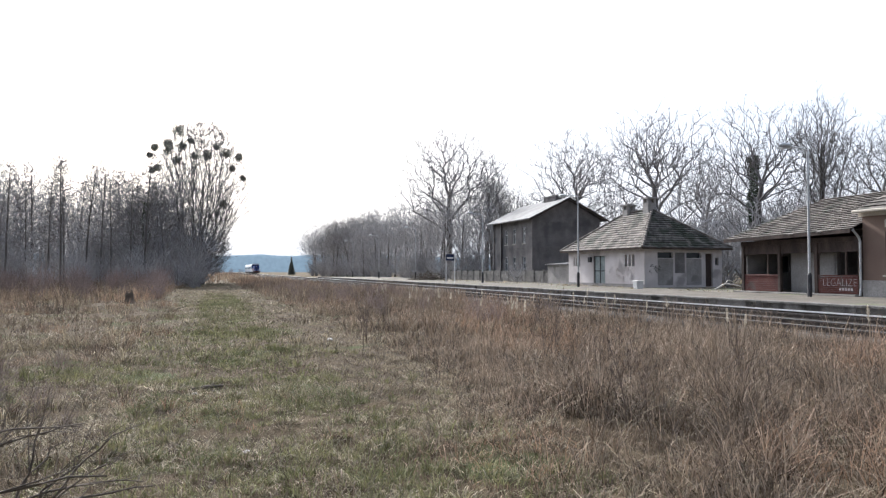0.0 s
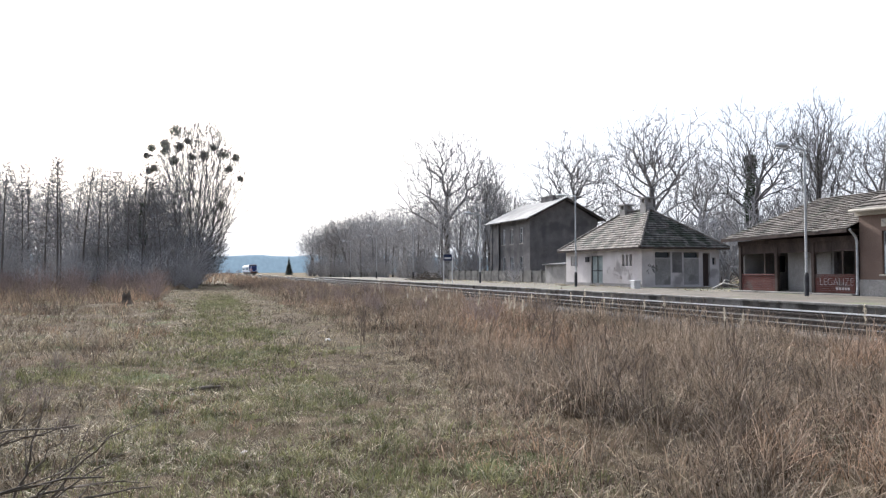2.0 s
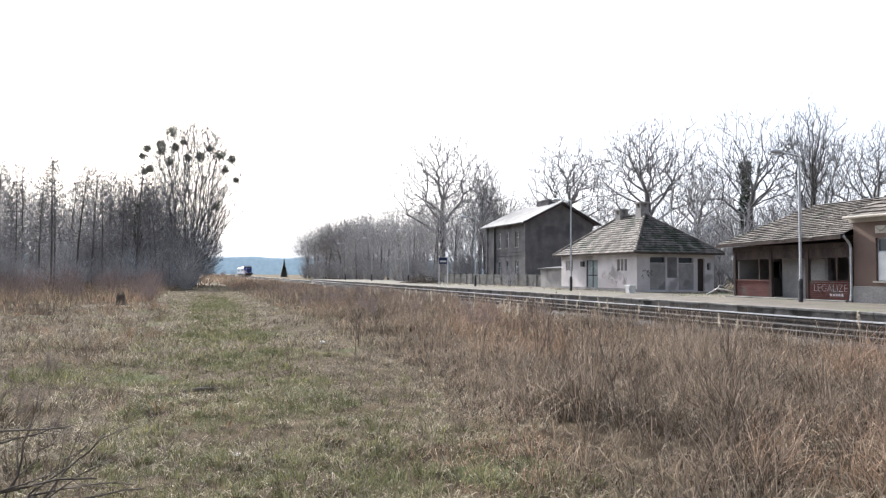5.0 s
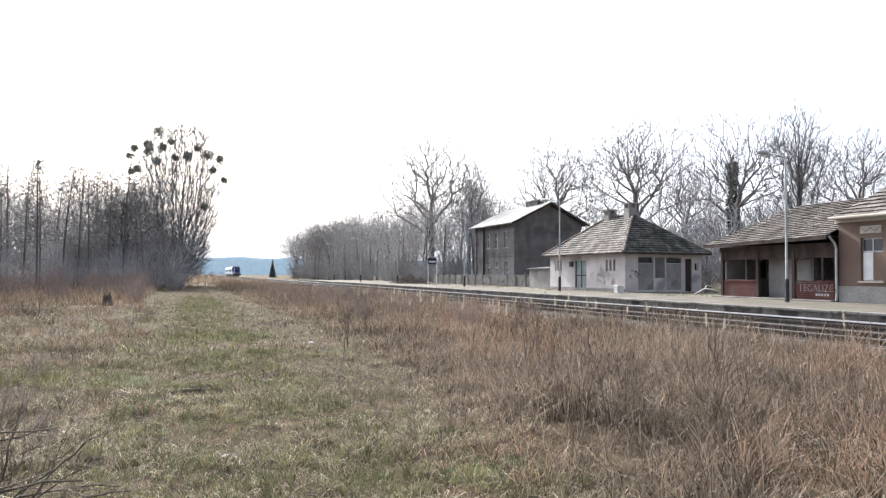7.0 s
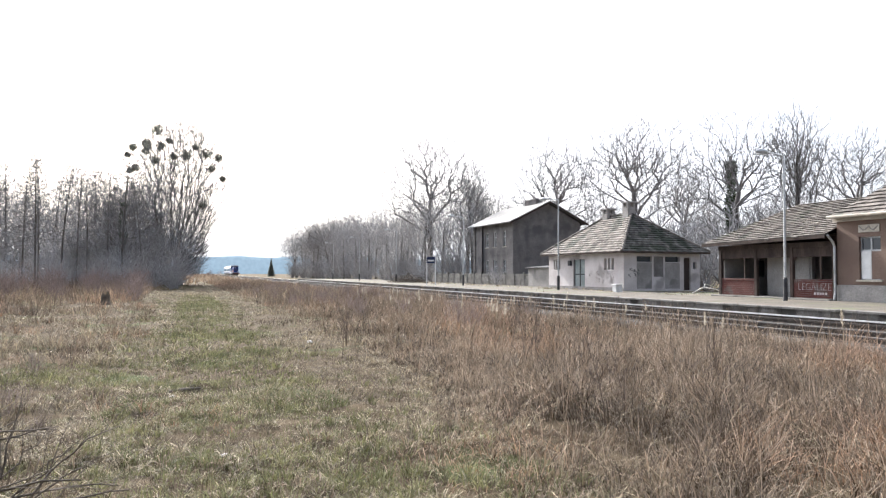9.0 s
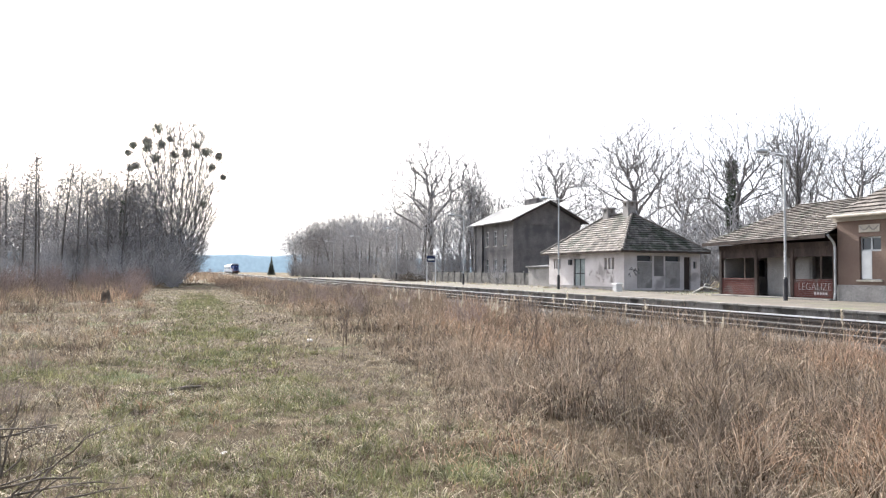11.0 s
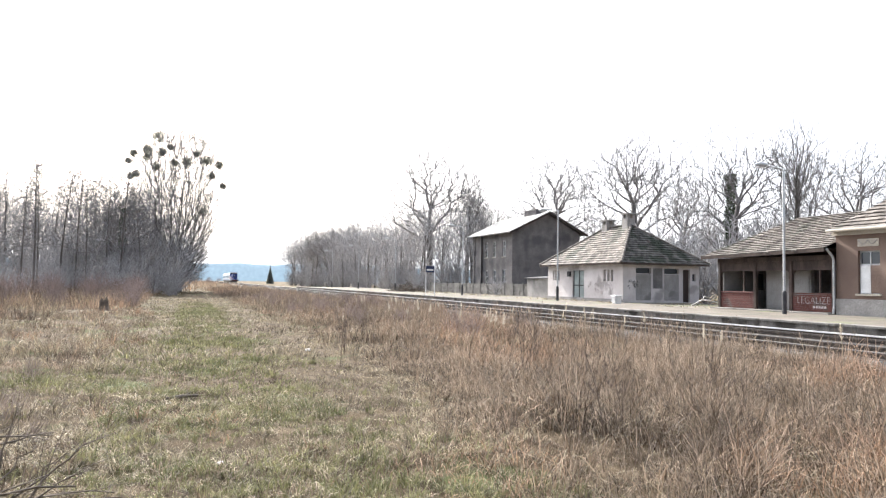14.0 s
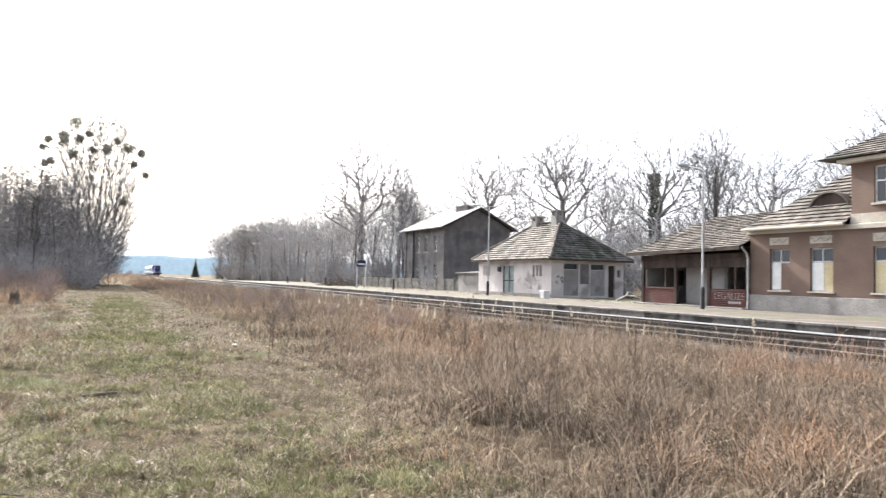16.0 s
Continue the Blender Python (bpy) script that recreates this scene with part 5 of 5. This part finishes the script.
def tufts(n, per, x0, x1, y0, y1, h, w, mat, name, label, lo=0.0, lean=0.9, scale=0.6, size=0.10, ramp=None):
    """Short grass in separate tufts, each a spray of blades; lo: how bare the ground between the patches is."""
    cx, cy = rng.uniform(x0, x1, n), rng.uniform(y0, y1, n)
    p = fbm(cx, cy, scale)
    keep = (rng.uniform(-0.6, 0.6, n) + lo < p) & (np.hypot((cx + 3.75) * 1.2, cy - 36.4) > 1.9)
    cx, cy, p = cx[keep], cy[keep], p[keep]
    k = np.repeat(np.arange(len(cx)), per)
    tall_one = rng.uniform(0.5, 1.5, len(cx)) * (1 + 0.5 * p)
    if ramp:
        tall_one *= np.clip((cy - ramp[0]) / (ramp[1] - ramp[0]) + 0.25 * fbm(cx, cy, 0.2), 0.15, 1.0)
    rad = size * rng.uniform(0.4, 1.3, len(cx))[k] * np.sqrt(rng.uniform(0, 1, len(k)))
    a = rng.uniform(0, 2 * np.pi, len(k))
    x, y = cx[k] + rad * np.cos(a), cy[k] + rad * np.sin(a)
    hh = h * tall_one[k] * rng.uniform(0.5, 1.2, len(k))
    return blades(name, x, y, floor_z(x, y), hh, w * rng.uniform(0.6, 1.3, len(k)), lean, mat, label, "grass", a, 0.9)


tufts(2100, 14, -3.2, 3.4, 3.6, 9.5, 0.09, 0.006, M["straw"], "short_dry_grass", "matted straw near the path", -0.3, 1.8, 0.9, 0.10)
tufts(1900, 22, -0.9, 1.8, 3.6, 10.5, 0.085, 0.0065, M["green"], "short_green_grass", "short green grass on the trodden track", -0.2, 1.0, 0.9, 0.10)
tufts(2300, 12, -0.3, 1.5, 10, 50, 0.09, 0.02, M["green"], "short_green_grass", "green strip along the middle of the path", -0.45, 0.9, 0.4, 0.22)
tufts(2400, 16, -3.5, 3.0, 3.6, 14, 0.11, 0.008, M["green"], "short_green_grass", "short green grass on the trodden track", 0.12, 1.0, 0.55, 0.12)
tufts(3300, 17, -7.5, 4.4, 3.6, 14, 0.10, 0.008, M["straw"], "short_dry_grass", "flattened dry yellow grass", -0.05, 1.7, 0.8, 0.13)
tufts(2600, 14, -7.5, 4.4, 3.6, 14, 0.13, 0.008, M["dry"], "short_dry_grass", "matted brown dead grass", 0.05, 1.6, 0.9, 0.14)
tufts(2000, 10, -1.6, 2.2, 14, 46, 0.10, 0.016, M["green"], "short_green_grass", "short green grass on the trodden track", 0.0, 0.9, 0.4, 0.2)
tufts(6000, 10, -10, 3.8, 14, 60, 0.14, 0.018, M["straw"], "short_dry_grass", "flattened dry yellow grass", -0.1, 1.3, 0.5, 0.24)
tufts(1500, 26, -12, -0.9, 5, 34, 0.34, 0.011, M["dry"], "dry_grass_tufts", "knee-high russet grass tufts", 0.25, 1.0, 0.4, 0.22)
tufts(500, 34, -9, -1.2, 4, 20, 0.30, 0.010, M["straw"], "dry_grass_tufts", "knee-high straw tufts", 0.2, 1.3, 0.4, 0.2)
tufts(1900, 10, -30, 12, 85, 440, 0.8, 0.09, M["hay"], "dry_grass_tufts", "tall pale grass far along the line", -0.3, 0.6, 0.1, 1.0)
tufts(4200, 13, -30, -2.6, 19, 90, 0.7, 0.024, M["hay"], "dry_grass_tufts", "tall pale grass towards the wood", -0.05, 0.7, 0.15, 0.4, (16, 48))
# straw tone stands in for the haze before the wood
tufts(1500, 13, -30, -4.0, 24, 90, 0.7, 0.024, M["straw"], "dry_grass_tufts", "tall straw grass towards the wood, paler for haze", 0.1, 0.7, 0.15, 0.4, (18, 48))
tufts(2600, 12, -30, -5, 24, 84, 1.1, 0.018, M["weed"], "dead_weed_stalks", "brown weeds towards the wood", 0.0, 0.5, 0.12, 0.5, (18, 52))
tufts(1300, 9, 25.5, 33, 30, 90, 0.10, 0.03, M["straw"], "platform_grass", "sparse grass behind the platform", 0.2, 0.7, 0.2, 0.3).location.z = PLAT_Z

tufts(900, 12, -4, 4.6, 3.6, 14, 0.07, 0.009, M["dark_grass"], "rotten_grass", "dark brown tufts scattered over the meadow", 0.1, 1.5, 1.3, 0.13)
tufts(900, 12, -9, 3.6, 14, 40, 0.14, 0.016, M["dark_grass"], "rotten_grass", "dark brown tufts scattered over the meadow", 0.15, 1.4, 0.8, 0.25)

for x0, x1 in ((-0.85, -0.5), (1.75, 2.15)):
    tufts(900, 9, x0, x1, 16, 84, 0.06, 0.02, M["straw"], "wheel_rut_grass", "bleached grass flattened in a wheel rut", -0.6, 1.9, 0.4, 0.16)

# pale reed plumes standing above the grass
pr = random.Random(3)
for i in range(34):
    x, y = pr.uniform(6.5, 12.4), pr.uniform(9, 34)
    h = pr.uniform(0.75, 1.1)
    rd = thing("reed_stalk", (x, y, ground_height(x, y) - 0.02), "pale feathery reed stalk above the grass", "reed", "reed stalks")
    z0 = ground_height(x, y) - 0.02
    top = (x + pr.uniform(-0.2, 0.2), y + pr.uniform(-0.15, 0.15), z0 + h)
    part("stalk", Shape().tube([(x, y, z0), ((x + top[0]) / 2, (y + top[1]) / 2, z0 + h * 0.55), top], [0.006, 0.005, 0.004], 4), M["straw"], rd)
    pl = Shape()
    for k in range(90):
        f = pr.random()
        c = Vector((x, y, z0)).lerp(Vector(top), 0.72 + 0.28 * f)
        d = Vector((pr.uniform(-1, 1), pr.uniform(-1, 1), 0.9)).normalized() * pr.uniform(0.025, 0.11) * (1.1 - 0.7 * f)
        u = d.cross(Vector((0.3, 0.5, 0.2))).normalized() * 0.0045
        pl.add([c - u, c + u, c + d], [(0, 1, 2)])
    part("plume", pl, M["plume"], rd, "feathery seed head")

# single dark weeds that stand over the grass
wr = random.Random(31)
WEEDS = [(3.9, 5.9, 0.95), (5.3, 10.2, 1.25), (5.6, 10.6, 1.05), (5.0, 9.8, 1.0), (7.2, 9.6, 1.0), (2.9, 13.5, 0.95), (3.3, 15.0, 1.0), (4.2, 16.5, 1.05), (6.6, 13.5, 1.1), (8.8, 13.0, 0.95), (9.6, 12.0, 0.9), (4.6, 6.6, 0.7), (6.3, 7.0, 0.8), (-3.2, 13.0, 0.9), (-4.4, 17.0, 1.0), (-6.0, 20.0, 1.1), (-2.6, 8.6, 0.7)]
for x, y, h in WEEDS:
    z0 = ground_height(x, y) - 0.02
    wd = thing("dead_weed", (x, y, z0), "dark dead weed with thin branching stems", "weed", "dead weeds")
    for k in range(wr.randint(1, 3)):
        a = wr.uniform(0, 2 * math.pi)
        ln = Vector((math.cos(a), math.sin(a), 0)) * wr.uniform(0.05, 0.28)
        pts = [Vector((x, y, z0)) + ln * (f * f * h) + Vector((0, 0, f * h * (1 - 0.2 * k))) for f in (0, 0.3, 0.6, 0.85, 1.0)]
        part("stem", Shape().tube(pts, [0.009, 0.008, 0.006, 0.004, 0.003], 5), M["weed"], wd, smooth=True)
        sh = Shape()
        for q in range(9):
            f = wr.uniform(0.35, 0.98)
            i = min(3, int(f * 4))
            o = pts[i].lerp(pts[i + 1], f * 4 - i)
            e = o + Vector((wr.uniform(-1, 1), wr.uniform(-1, 1), 1.1)).normalized() * wr.uniform(0.08, 0.26)
            sh.tube([o, e], [0.004, 0.002], 3)
            sh.tube([e, e + Vector((0, 0, 0.03))], [0.009, 0.006], 4)
        part("twig_spray", sh, M["weed"], wd, kind="stuff")

# the bramble beside the path: long arching stems with side twigs
br = random.Random(14)
bm_ = thing("bramble_bush", (-1.3, 4.9, 0), "tangle of bare arching bramble twigs", "bush")
STEMS = [((-2.75, 4.6, 0.10), (-1.38, 5.3, 0.30), 0.05, 0.016), ((-2.8, 4.8, 0.16), (-1.45, 5.2, 0.42), 0.10, 0.013), ((-2.2, 5.0, 0.05), (-1.5, 5.1, 0.72), 0.10, 0.010),
         ((-2.9, 4.9, 0.3), (-1.9, 5.2, 0.72), 0.12, 0.010), ((-2.35, 4.9, 0.05), (-2.1, 5.0, 1.0), 0.05, 0.010), ((-2.3, 4.8, 0.05), (-1.75, 4.9, 0.66), 0.06, 0.009),
         ((-2.6, 4.7, 0.05), (-2.55, 4.9, 1.15), 0.08, 0.009), ((-2.7, 5.0, 0.05), (-2.3, 5.3, 0.85), 0.10, 0.009), ((-2.2, 4.9, 0.05), (-1.6, 5.0, 0.5), 0.08, 0.008), ((-3.0, 5.2, 0.05), (-2.5, 5.4, 0.95), 0.10, 0.009), ((-2.45, 5.1, 0.05), (-2.0, 5.5, 0.62), 0.10, 0.008)]
LONG = [((-2.35, 4.5, 0.06), (-0.60, 4.75, 0.36), 0.07, 0.017), ((-2.2, 4.7, 0.32), (-0.72, 4.9, 0.62), 0.13, 0.013), ((-1.75, 4.6, 0.10), (-1.30, 4.8, 0.92), 0.04, 0.012),
        ((-1.65, 4.5, 0.12), (-0.70, 4.7, 0.42), 0.04, 0.010), ((-1.9, 4.9, 0.05), (-1.0, 5.1, 0.55), 0.12, 0.009), ((-1.5, 4.8, 0.05), (-1.12, 5.0, 0.78), 0.06, 0.008)]
for a, b, arch, rad in STEMS + LONG:
    if (a, b, arch, rad) in LONG:
        a, b = Vector(a), Vector(b)
    else:
        a, b = (Vector((0.85 * q[0] + 0.85, q[1], (q[2] - 0.05) * (0.45 if rad > 0.012 else 0.85))) for q in (a, b))
    n = 8
    pts = [a.lerp(b, k / n) + Vector((br.uniform(-0.03, 0.03), br.uniform(-0.03, 0.03), arch * math.sin(math.pi * k / n) + br.uniform(-0.02, 0.02))) for k in range(n + 1)]
    rs = [rad * (1 - 0.7 * k / n) for k in range(n + 1)]
    tw = part("stem", Shape().tube(pts, rs, 6), M["stick"], bm_, smooth=True)
    sh = Shape()
    for k in range(2, n):
        for _ in range(1 if k % 2 else 0):
            d = (pts[k] - pts[k - 1]).normalized() + Vector((br.uniform(-0.7, 0.9), br.uniform(-0.5, 0.5), br.uniform(-0.3, 1.0)))
            e = pts[k] + d.normalized() * br.uniform(0.12, 0.42)
            m = pts[k].lerp(e, 0.5) + Vector((0, 0, 0.02))
            sh.tube([pts[k], m, e], [rs[k] * 0.55, rs[k] * 0.4, 0.002], 4)
    part("twig_spray", sh, M["stick"], tw, kind="stuff")

# small things on the ground
z = ground_height(0.02, 9.9)
s = Shape().tube([(-0.2, 9.85, z + 0.03), (0.0, 9.9, z + 0.05), (0.22, 9.95, z + 0.05)], [0.022, 0.028, 0.015], 6)
s.tube([(0.0, 9.9, z + 0.05), (0.12, 10.02, z + 0.09)], [0.012, 0.006], 5)
solid("fallen_branch", s, M["stick"], "short dark broken branch lying on the path", "branch", smooth=True)
for x, y, w in ((0.33, 6.33, 0.03), (-0.15, 9.55, 0.035), (2.6, 15.6, 0.06), (0.9, 13.4, 0.03)):
    z = ground_height(x, y)
    s = Shape().tube([(x, y, z - 0.01), (x, y + 0.005, z + w * 0.25), (x + 0.005, y, z + w * 0.5), (x, y, z + w * 0.62)], [w, w * 1.1, w * 0.75, w * 0.2], 7)
    solid("stone", s, M["stone"], "small pale stone in the short grass", "stone", group="stones", smooth=True)
s = thing("tree_stump", (-3.75, 38.0, 0), "dark broken tree stump in the dry grass", "stump")
part("trunk", Shape().tube([(-3.75, 38, -0.1), (-3.75, 38, 0.2), (-3.75, 38.02, 0.46)], [0.28, 0.21, 0.20], 10), M["stick"], s)
for dx, dy, h in ((-0.12, 0.05, 0.22), (0.1, -0.08, 0.34), (0.04, 0.12, 0.15)):
    part("splinter", Shape().tube([(-3.75 + dx, 38 + dy, 0.42), (-3.75 + dx * 1.1, 38 + dy, 0.46 + h * 0.6)], [0.09, 0.015], 5), M["stick"], s)
